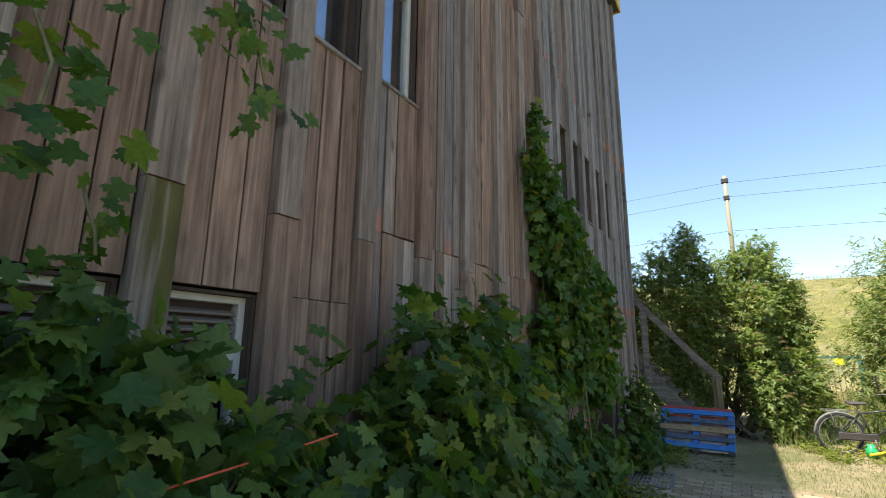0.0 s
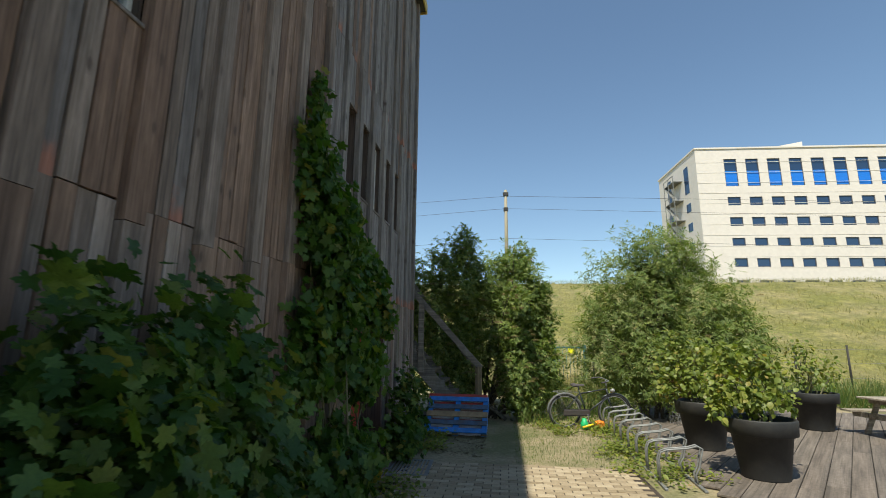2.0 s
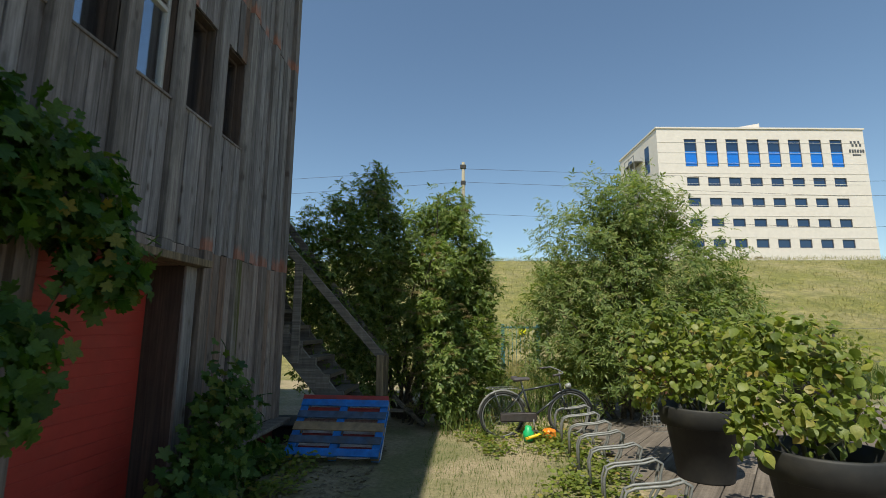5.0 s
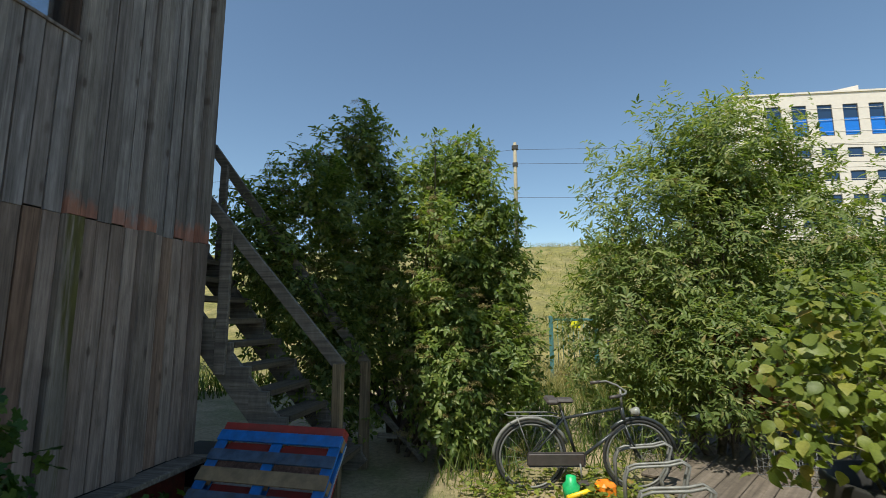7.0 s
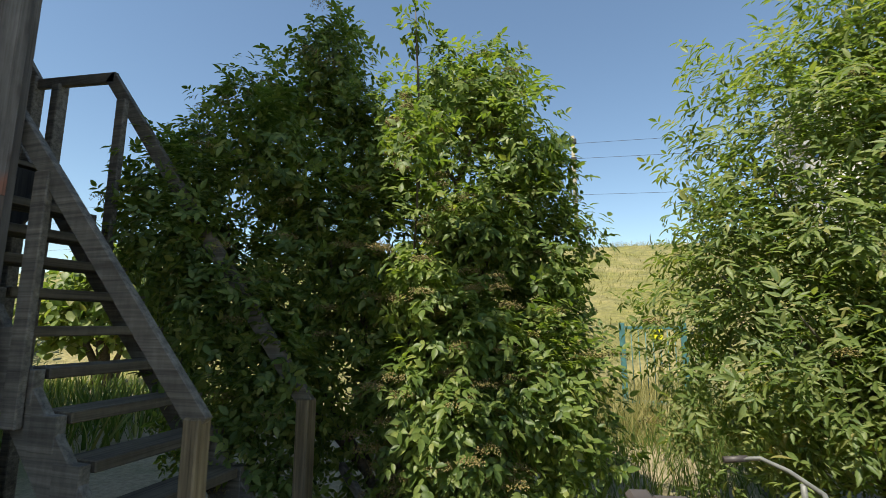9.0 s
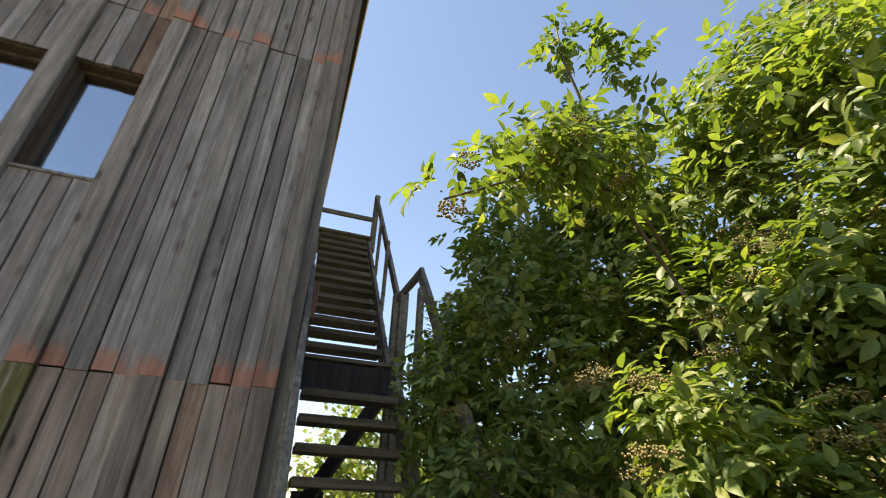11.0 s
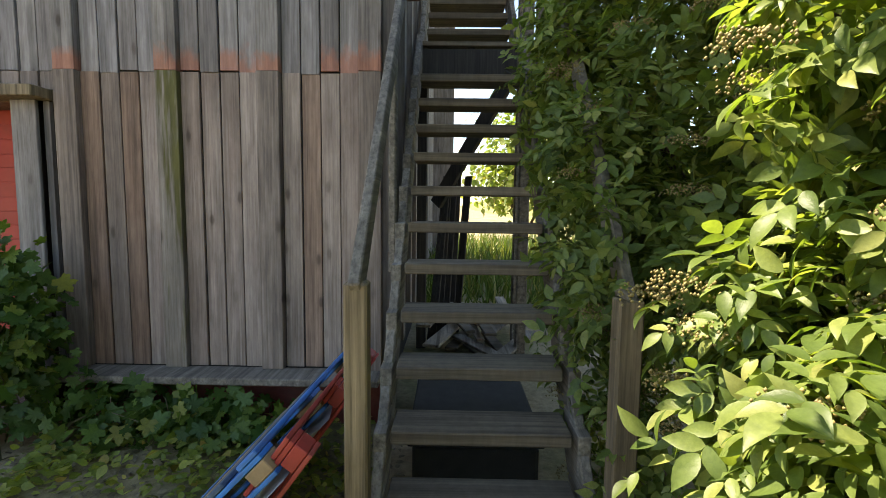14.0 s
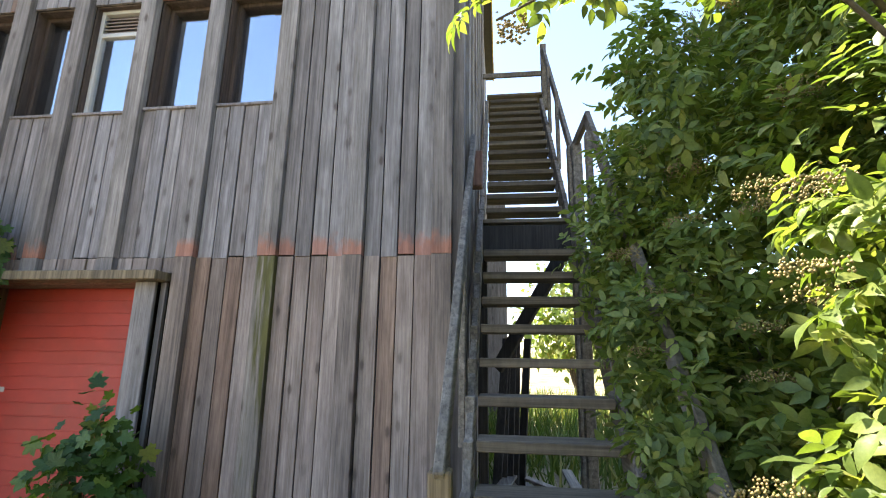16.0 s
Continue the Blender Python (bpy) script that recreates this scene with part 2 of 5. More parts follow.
def ground_mat():
    m, nt, b = mat("sandy_soil", 0.95)
    v = coords(nt)
    a = noise_tex(nt, 0.7, 8, v)
    f = noise_tex(nt, 16, 8, v, 0.7)
    soil = ramp(nt, f, [(0.3, (0.19, 0.145, 0.085)), (0.7, (0.38, 0.305, 0.19))])
    green = ramp(nt, f, [(0.3, (0.07, 0.085, 0.025)), (0.7, (0.17, 0.165, 0.06))])
    col = mixc(nt, soil, green, ramp(nt, a, [(0.42, (0, 0, 0)), (0.6, (0.8, 0.8, 0.8))]))
    nt.links.new(col, b.inputs["Base Color"])
    bump(nt, b, f, 0.6, 0.02)
    return m


def dike_mat():
    m, nt, b = mat("dike_grass", 0.95)
    v = coords(nt, (1, 1.0, 1))
    a = noise_tex(nt, 0.28, 8, v, 0.65)
    f = noise_tex(nt, 5.0, 10, v, 0.75)
    green = ramp(nt, f, [(0.3, (0.075, 0.085, 0.02)), (0.7, (0.25, 0.225, 0.055))])
    dry = ramp(nt, f, [(0.3, (0.17, 0.14, 0.06)), (0.7, (0.36, 0.30, 0.15))])
    col = mixc(nt, green, dry, ramp(nt, a, [(0.42, (0, 0, 0)), (0.64, (0.85, 0.85, 0.85))]))
    mott = noise_tex(nt, 1.3, 9, v, 0.72)
    col = mixc(nt, col, ramp(nt, mott, [(0.34, (0.55, 0.6, 0.5)), (0.5, (1, 1, 1)), (0.68, (1.45, 1.38, 1.25))]), 0.85, "MULTIPLY")
    nt.links.new(col, b.inputs["Base Color"])
    bump(nt, b, f, 0.9, 0.12)
    return m


def paver_mat(name, node, out):
    m, nt, b = mat(name, 0.9)
    oi = nt.nodes.new(node)
    col = ramp(nt, oi.outputs[out], [(0, (0.25, 0.19, 0.12)), (0.5, (0.34, 0.265, 0.175)), (1, (0.43, 0.345, 0.24))])
    n = noise_tex(nt, 45, 6, coords(nt, shift=True), 0.7)
    col = mixc(nt, col, ramp(nt, n, [(0.3, (0.72, 0.7, 0.66)), (0.7, (1.15, 1.15, 1.12))]), 0.8, "MULTIPLY")
    nt.links.new(col, b.inputs["Base Color"])
    bump(nt, b, n, 0.4, 0.004)
    return m


def glass_mat(name, mirror):
    m, nt, b = mat(name, 0.03)
    b.inputs["Base Color"].default_value = (0.02, 0.03, 0.04, 1)
    b.inputs["Specular IOR Level"].default_value = 1.0
    gl = nt.nodes.new("ShaderNodeBsdfGlossy")
    gl.inputs["Roughness"].default_value = 0.02
    gl.inputs["Color"].default_value = (0.75, 0.82, 0.9, 1)
    tp = nt.nodes.new("ShaderNodeBsdfTransparent")
    mx = nt.nodes.new("ShaderNodeMixShader")
    mx.inputs[0].default_value = mirror
    nt.links.new(tp.outputs[0], mx.inputs[1])
    nt.links.new(gl.outputs[0], mx.inputs[2])
    nt.links.new(mx.outputs[0], nt.nodes["Material Output"].inputs["Surface"])
    return m


M_GROUND, M_DIKE, M_PAVER, M_PAVERS = ground_mat(), dike_mat(), paver_mat("paver_brick", "ShaderNodeObjectInfo", "Random"), paver_mat("joined_paver_brick", "ShaderNodeNewGeometry", "Random Per Island")
M_GLASS, M_DULLGLASS = glass_mat("window_glass", 0.4), glass_mat("dusty_glass", 0.05)


# ---------------------------------------------------------------- mesh helpers
def mesh_of(name, bm, material):
    me = bpy.data.meshes.new(name)
    bm.to_mesh(me)
    bm.free()
    for mm in (material if isinstance(material, (list, tuple)) else [material]):
        me.materials.append(mm)
    return me


def part(name, bm, material, parent=None, label="", at=None):
    """One mesh object of its own under a thing or a part."""
    ob = new(name, bm if isinstance(bm, bpy.types.Mesh) else mesh_of(name, bm, material))
    if parent is not None:
        ob.parent = parent
    if at is not None:
        ob.matrix_basis = at
    if label:
        ob["label"] = label
    return ob


def thing(name, label, category, at=None, group="", kind=""):
    ob = new(name)
    ob.empty_display_size = 0.1
    if at is not None:
        ob.matrix_basis = at
    return tagged(ob, label, category, group, kind)


def boxes(*specs, bevel=0.0):
    """Boxes (x0, y0, z0, x1, y1, z1) in one bmesh, with broken edges."""
    bm = bmesh.new()
    for x0, y0, z0, x1, y1, z1 in specs:
        vs = [bm.verts.new(p) for p in ((x0, y0, z0), (x1, y0, z0), (x1, y1, z0), (x0, y1, z0), (x0, y0, z1), (x1, y0, z1), (x1, y1, z1), (x0, y1, z1))]
        for f in ((3, 2, 1, 0), (4, 5, 6, 7), (0, 1, 5, 4), (1, 2, 6, 5), (2, 3, 7, 6), (3, 0, 4, 7)):
            bm.faces.new([vs[i] for i in f])
    if bevel:
        bmesh.ops.bevel(bm, geom=bm.edges[:], offset=bevel, segments=1, affect="EDGES")
    return bm


def beam(a, b, w, h, bevel=0.006, up=(0, 0, 1)):
    """A squared timber from a to b, w across and h high."""
    a, b = Vector(a), Vector(b)
    d = b - a
    q = d.normalized()
    s = q.cross(Vector(up))
    s = s.normalized() if s.length > 1e-4 else Vector((1, 0, 0))
    u = s.cross(q)
    bm = boxes((0, -w / 2, -h / 2, d.length, w / 2, h / 2), bevel=bevel)
    m = Matrix((q, -s, u)).transposed().to_4x4()
    m.translation = a
    bmesh.ops.transform(bm, matrix=m, verts=bm.verts[:])
    bmesh.ops.recalc_face_normals(bm, faces=bm.faces[:])
    return bm


def tube(points, radii, sides=8, close=False, bm=None):
    """A round bar along points."""
    bm = bm or bmesh.new()
    pts = [Vector(p) for p in points]
    if isinstance(radii, (int, float)):
        radii = [radii] * len(pts)
    rings, n = [], len(pts)
    u = None
    for i, p in enumerate(pts):
        d = (pts[(i + 1) % n] - pts[i - 1]) if close else (pts[min(i + 1, n - 1)] - pts[max(i - 1, 0)])
        d.normalize()
        if u is None:
            u = d.orthogonal().normalized()
        u = (u - d * u.dot(d)).normalized()
        w = d.cross(u)
        rings.append([bm.verts.new(p + (u * math.cos(2 * math.pi * k / sides) + w * math.sin(2 * math.pi * k / sides)) * radii[i]) for k in range(sides)])
    for i in range(n if close else n - 1):
        a, b = rings[i], rings[(i + 1) % n]
        for k in range(sides):
            f = bm.faces.new((a[k], a[(k + 1) % sides], b[(k + 1) % sides], b[k]))
            f.smooth = True
    if not close:
        bm.faces.new(rings[0][::-1])
        bm.faces.new(rings[-1])
    return bm


def lathe(profile, sides=28):
    """A turned shape from (radius, height) pairs."""
    bm = bmesh.new()
    rings = [[bm.verts.new((r * math.cos(2 * math.pi * k / sides), r * math.sin(2 * math.pi * k / sides), z)) for k in range(sides)] for r, z in profile]
    for a, b in zip(rings, rings[1:]):
        for k in range(sides):
            bm.faces.new((a[k], a[(k + 1) % sides], b[(k + 1) % sides], b[k])).smooth = True
    return bm


# ---------------------------------------------------------------- foliage
def leaf_outline(rows):
    """A folded leaf: (way along, half width, lift of the edge, lift of the rib) from stalk to tip."""
    v = [(0, 0, 0)]
    for y, w, e, r in rows:
        v += [(-w, y, e), (0, y, r), (w, y, e)]
    v.append((0, 1, -.12))
    f = [(0, 2, 1), (0, 3, 2)]
    for i in range(len(rows) - 1):
        q = 1 + 3 * i
        f += [(q, q + 1, q + 4, q + 3), (q + 1, q + 2, q + 5, q + 4)]
    q = len(v) - 4
    f += [(q, q + 1, q + 3), (q + 1, q + 2, q + 3)]
    return np.array(v), f


LANCE = leaf_outline([(.2, .38, .05, 0), (.48, .48, .07, .0), (.78, .24, .01, -.05)])
OVATE = leaf_outline([(.08, .24, .03, 0), (.22, .43, .07, .01), (.4, .5, .09, .02), (.58, .44, .07, .01), (.75, .28, .02, -.02), (.88, .13, -.04, -.06)])


def lobed_leaf():
    """A five-lobed toothed leaf, folded a little along its ribs."""
    half = [(.07, .03), (.30, -.10), (.36, .02), (.50, .10), (.44, .22), (.30, .33), (.46, .43), (.58, .62), (.42, .62), (.34, .72), (.20, .62), (.17, .80), (.10, .86)]
    rim = [(0, 0)] + half + [(0, 1.0)] + [(-x, y) for x, y in half[::-1]]
    pts = [(0, .34, 0.0)] + [(x, y, .10 * abs(x) - .12 * max(0, y - .5) + (.035 if k % 2 else -.02)) for k, (x, y) in enumerate(rim)]
    n = len(rim)
    return np.array(pts), [(0, 1 + k, 1 + (k + 1) % n) for k in range(n)]


LOBED = lobed_leaf()
BLADE = (np.array([(-.5, 0, 0), (.5, 0, 0), (.4, .45, .03), (-.4, .45, .03), (.22, .8, .12), (-.22, .8, .12), (0, 1, .24)]),
         [(0, 1, 2, 3), (3, 2, 4, 5), (5, 4, 6)])


def unit(v):
    return v / np.maximum(np.linalg.norm(v, axis=1, keepdims=True), 1e-9)


def leaves(name, pos, way, up, size, shape, width, material):
    """One mesh of many leaves: each stands at pos, points along way and faces up."""
    tv, tf = shape
    way = unit(way)
    side = unit(np.cross(way, up))
    nor = np.cross(side, way)
    k, n = len(tv), len(pos)
    size = np.broadcast_to(size, (n,))
    v = (pos[:, None] + (tv[None, :, 0, None] * width * side[:, None] + tv[None, :, 1, None] * way[:, None] + tv[None, :, 2, None] * nor[:, None]) * size[:, None, None]).reshape(-1, 3)
    loops = np.concatenate([np.array(f) for f in tf])
    counts = np.array([len(f) for f in tf])
    me = bpy.data.meshes.new(name)
    me.vertices.add(len(v))
    me.vertices.foreach_set("co", v.astype(np.float32).ravel())
    al = (loops[None] + (np.arange(n) * k)[:, None]).ravel()
    me.loops.add(len(al))
    me.loops.foreach_set("vertex_index", al.astype(np.int32))
    ac = np.tile(counts, n)
    me.polygons.add(len(ac))
    me.polygons.foreach_set("loop_start", (np.cumsum(ac) - ac).astype(np.int32))
    me.polygons.foreach_set("loop_total", ac.astype(np.int32))
    me.polygons.foreach_set("use_smooth", np.ones(len(ac), dtype=bool))
    me.update(calc_edges=True)
    me.materials.append(material)
    return me


def scatter(rng, blobs, n, rim=0.55):
    """Points in the outer part of lumpy ellipsoids: place, and the way out."""
    w = np.array([b[3] * b[4] * b[5] for b in blobs]) ** 0.75
    pick = rng.choice(len(blobs), n, p=w / w.sum())
    c = np.array([b[:3] for b in blobs])[pick]
    r = np.array([b[3:6] for b in blobs])[pick]
    d = unit(rng.normal(size=(n, 3)))
    lump = 1 + 0.22 * np.sin(d[:, 0] * 5 + pick * 1.7) * np.sin(d[:, 1] * 6 + pick) + 0.16 * np.sin(d[:, 2] * 9 + d[:, 0] * 7)
    q = (rim + (1 - rim) * rng.random(n) ** 0.7) * lump
    return c + d * r * q[:, None], d


def pinnate(rng, pos, way, size, out, leaflets=5):
    """Compound leaves: pairs of leaflets along a stalk and one at its end."""
    up = unit(np.array([0, 0, 0.75]) + out * 0.75 + rng.normal(size=pos.shape) * 0.3)
    side = unit(np.cross(way, up))
    P, W, U, S = [], [], [], []
    pairs = leaflets // 2
    for i in range(pairs):
        t = 0.45 + 0.5 * i
        for sgn in (-1, 1):
            P.append(pos + way * size[:, None] * t)
            W.append(unit(way * 0.55 + side * sgn * 0.85 + rng.normal(size=pos.shape) * 0.12 - up * 0.18))
            U.append(up)
            S.append(size * (0.8 + 0.12 * i))
    P.append(pos + way * size[:, None] * (0.45 + 0.5 * (pairs - 1) + 0.25))
    W.append(unit(way - up * 0.25))
    U.append(up)
    S.append(size * 1.05)
    return np.concatenate(P), np.concatenate(W), np.concatenate(U), np.concatenate(S)


def compound_crown(name, seed, blobs, tips, per_tip, size, width, material, rim=0.5, droop=0.25, shape=LANCE):
    """Sprays: each shoot leaves the crown and carries compound leaves in turns along it."""
    rng = np.random.default_rng(seed)
    p, d = scatter(rng, blobs, tips, rim)
    shoot = unit(d * 0.8 + rng.normal(size=p.shape) * 0.45 + np.array([0, 0, 0.35]))
    a = unit(np.cross(shoot, rng.normal(size=p.shape)))
    b = np.cross(shoot, a)
    P, W, D = [], [], []
    for k in range(per_tip):
        turn = rng.random((tips, 1)) * 0.7 + k * 2.2
        P.append(p + shoot * size * (0.55 * k - 0.4) + rng.normal(size=p.shape) * size * 0.25)
        W.append(unit(shoot * (0.25 + 0.16 * k) + a * np.cos(turn) + b * np.sin(turn) + rng.normal(size=p.shape) * 0.2 + np.array([0, 0, 0.2 - droop])))
        D.append(d)
    P, W, D = np.concatenate(P), np.concatenate(W), np.concatenate(D)
    s = size * (0.65 + 0.6 * rng.random(len(P)))
    return leaves(name, *pinnate(rng, P, W, s, D), shape, width, material)


def simple_crown(name, seed, blobs, n, size, width, material, shape=LOBED, rim=0.5, face=(0, 0, 1), lean=0.6):
    rng = np.random.default_rng(seed)
    p, d = scatter(rng, blobs, n, rim)
    p[:, 2] = np.maximum(p[:, 2], 0.03)
    up = unit(np.array(face) + d * 0.5 + rng.normal(size=p.shape) * 0.45)
    way = unit(rng.normal(size=p.shape) + d * 0.5 + np.array([0, 0, -lean]))
    s = size * (0.55 + 0.75 * rng.random(n))
    return leaves(name, p, way, up, s, shape, width, material)


def stems(blobs, base, seed, count=7, thick=0.035, spread=0.25):
    """Limbs that rise from the ground into the crown, with side twigs."""
    rnd = random.Random(seed)
    bm = bmesh.new()
    for i in range(count):
        b = blobs[i % len(blobs)]
        x0, y0 = base[0] + rnd.uniform(-spread, spread), base[1] + rnd.uniform(-spread, spread)
        z0 = base[2] if len(base) > 2 else 0.0
        e = Vector((b[0] + rnd.uniform(-.5, .5) * b[3], b[1] + rnd.uniform(-.5, .5) * b[4], b[2] + rnd.uniform(-.1, .6) * b[5]))
        s = Vector((x0, y0, z0 - 0.03))
        pts = [s.lerp(e, t) + Vector((rnd.uniform(-.06, .06), rnd.uniform(-.06, .06), 0.12 * math.sin(t * math.pi))) * (t > 0) for t in (0, .2, .4, .6, .8, 1)]
        r = thick * rnd.uniform(0.6, 1.2)
        tube(pts, [r, r * .85, r * .7, r * .55, r * .4, r * .2], 6, bm=bm)
        for k in (2, 3, 4):
            q = pts[k]
            t = q + Vector((rnd.uniform(-.5, .5), rnd.uniform(-.5, .5), rnd.uniform(.1, .5))) * min(b[3], 1.0)
            tube([q, q.lerp(t, .5) + Vector((0, 0, .04)), t], [r * .4, r * .28, r * .1], 5, bm=bm)
    return bm


def umbels(seed, blobs, n, reach=1.02, radius=0.075):
    """Flat heads of many small berries near the crown's surface."""
    rng = np.random.default_rng(seed)
    c, d = scatter(rng, blobs, n, 1.0)
    c = c + d * (reach - 0.96)
    per = 110
    c = np.repeat(c, per, 0)
    a, r = rng.random(n * per) * 2 * np.pi, np.sqrt(rng.random(n * per)) * radius
    h = rng.normal(size=n * per) * 0.012 + 0.03 - r * r * 3
    p = c + np.stack([np.cos(a) * r, np.sin(a) * r, h], 1) + np.repeat(rng.normal(size=(n, 3)) * .03, per, 0)
    octa = (np.array([(1, 0, 0), (-1, 0, 0), (0, 1, 0), (0, -1, 0), (0, 0, 1), (0, 0, -1)]) * 1.0,
            [(0, 2, 4), (2, 1, 4), (1, 3, 4), (3, 0, 4), (2, 0, 5), (1, 2, 5), (3, 1, 5), (0, 3, 5)])
    w = np.tile(np.array([[0, 1.0, 0]]), (len(p), 1))
    u = np.tile(np.array([[0, 0, 1.0]]), (len(p), 1))
    return leaves("berry_head", p, w, u, 0.0042 + 0.002 * rng.random(len(p)), octa, 1.0, M_BERRY)


def blades(name, seed, areas, n, height, material, width=0.03):
    """Grass over areas (x0, y0, x1, y1, z)."""
    rng = np.random.default_rng(seed)
    w = np.array([(a[2] - a[0]) * (a[3] - a[1]) for a in areas])
    ar = np.array(areas)[rng.choice(len(areas), n, p=w / w.sum())]
    tuft = rng.random((n, 2))
    p = np.stack([ar[:, 0] + tuft[:, 0] * (ar[:, 2] - ar[:, 0]), ar[:, 1] + tuft[:, 1] * (ar[:, 3] - ar[:, 1]), ar[:, 4]], 1)
    way = unit(rng.normal(size=(n, 3)) * 0.32 + np.array([0, 0, 1.0]))
    up = unit(rng.normal(size=(n, 3)))
    return leaves(name, p, way, up, height * (0.4 + 0.8 * rng.random(n)), BLADE, width, material)


# ---------------------------------------------------------------- ground
def ground():
    bm = bmesh.new()
    nx, xs = 0, [-600, -60, -20, -8, 0, 4, 9, 16, 30, 60, 600]
    ys = [-600, -60, -20, -8, 0, 4, 8, 10.5, 13, 19, 26, 33, 36, 38.5, 46, 55, 70, 600]
    def h(y):
        if y <= 9: return 0.0
        if y <= 35: return 7.4 * min(1, max(0, (y - 10.5) / 23.5)) ** 0.97
        if y <= 40: return 7.4
        return max(3.0, 7.4 - (y - 40) * 0.35)
    grid = [[bm.verts.new((x, y, h(y))) for x in xs] for y in ys]
    for j in range(len(ys) - 1):
        for i in range(len(xs) - 1):
            f = bm.faces.new((grid[j][i], grid[j][i + 1], grid[j + 1][i + 1], grid[j + 1][i]))
            f.material_index = 1 if ys[j] >= 8 or xs[i] > 16 or ys[j] > 4 else 0
            f.smooth = True
    ob = part("ground", bm, [M_GROUND, M_DIKE])
    tagged(ob, "sandy soil with sparse grass and a grassy dike behind", "ground", kind="structure")


ground()


def pavement():
    """Buff clay pavers in stretcher bond, each its own piece where the path passes."""
    base = part("pavement", boxes((0.5, -16.0, -0.06, 3.72, -2.66, 0.012)), M_SOIL)
    tagged(base, "buff clay brick paving with sandy joints", "paving", kind="structure")
    L, W, g = 0.21, 0.102, 0.011
    bm = boxes((-L / 2 + g / 2, -W / 2 + g / 2, -0.05, L / 2 - g / 2, W / 2 - g / 2, 0.0), bevel=0.004)
    piece = mesh_of("paver", bm, M_PAVER)
    rnd = random.Random(4)
    rest_v, rest_f = [], []
    rows = int(13.3 / W)
    for j in range(rows):
        y = -2.72 - j * W
        for i in range(15):
            x = 0.62 + i * L + (j % 2) * L / 2
            if x > 3.66:
                continue
            z = 0.02 + rnd.uniform(-0.003, 0.003)
            if y > -4.6 and len(base.children) < 300:
                ob = new("paver", piece)
                ob.parent = base
                ob.matrix_basis = pose(x, y, z, rnd.uniform(-.8, .8), rnd.uniform(-.8, .8), rnd.uniform(-.7, .7))
            else:
                k = len(rest_v)
                a, b = L / 2 - g / 2, W / 2 - g / 2
                rest_v += [(x - a, y - b, z - .05), (x + a, y - b, z - .05), (x + a, y + b, z - .05), (x - a, y + b, z - .05), (x - a, y - b, z), (x + a, y - b, z), (x + a, y + b, z), (x - a, y + b, z)]
                rest_f += [tuple(k + q for q in f) for f in ((4, 5, 6, 7), (0, 1, 5, 4), (1, 2, 6, 5), (2, 3, 7, 6), (3, 0, 4, 7))]
    me = bpy.data.meshes.new("pavers")
    me.from_pydata(rest_v, [], rest_f)
    me.materials.append(M_PAVERS)
    tagged(part("pavers", me, None, base), kind="stuff")


# ---------------------------------------------------------------- wooden building
BATTENS = [-0.08 - 0.67 * k for k in range(6)] + [-3.43 - 0.621 * k for k in range(1, 9)] + [-8.4 - 0.575 * k for k in range(1, 10)]
BW = 0.15                                  # batten width
TOP, J1, J2, FOOT = 9.7, 2.40, 5.5, 0.41
DOOR = (-3.97, -2.45)
# openings by gap between batten k and k + 1: (sill, head)
UPPER = {2: (3.72, 4.80), 3: (3.72, 4.80), 4: (3.70, 4.80), 5: (3.70, 4.80), 6: (3.70, 4.80), 13: (3.38, 4.6), 14: (3.36, 4.6), 12: (3.42, 4.6)}
LOWER = {14: (0.95, 1.92), 15: (0.95, 1.92)}


def board_mesh(w, length, material, deep=0.022):
    """A plank on end: its face looks along +x."""
    bm = bmesh.new()
    e = 0.003
    rings = []
    for z in (0, length):
        rings.append([bm.verts.new(p) for p in ((-deep, -w / 2, z), (-e, -w / 2, z), (0, -w / 2 + e, z), (0, w / 2 - e, z), (-e, w / 2, z), (-deep, w / 2, z))])
    a, b = rings
    for k in range(5):
        bm.faces.new((a[k], a[k + 1], b[k + 1], b[k]))
    bm.faces.new(a[::-1])
    bm.faces.new(b)
    return mesh_of("board", bm, material)


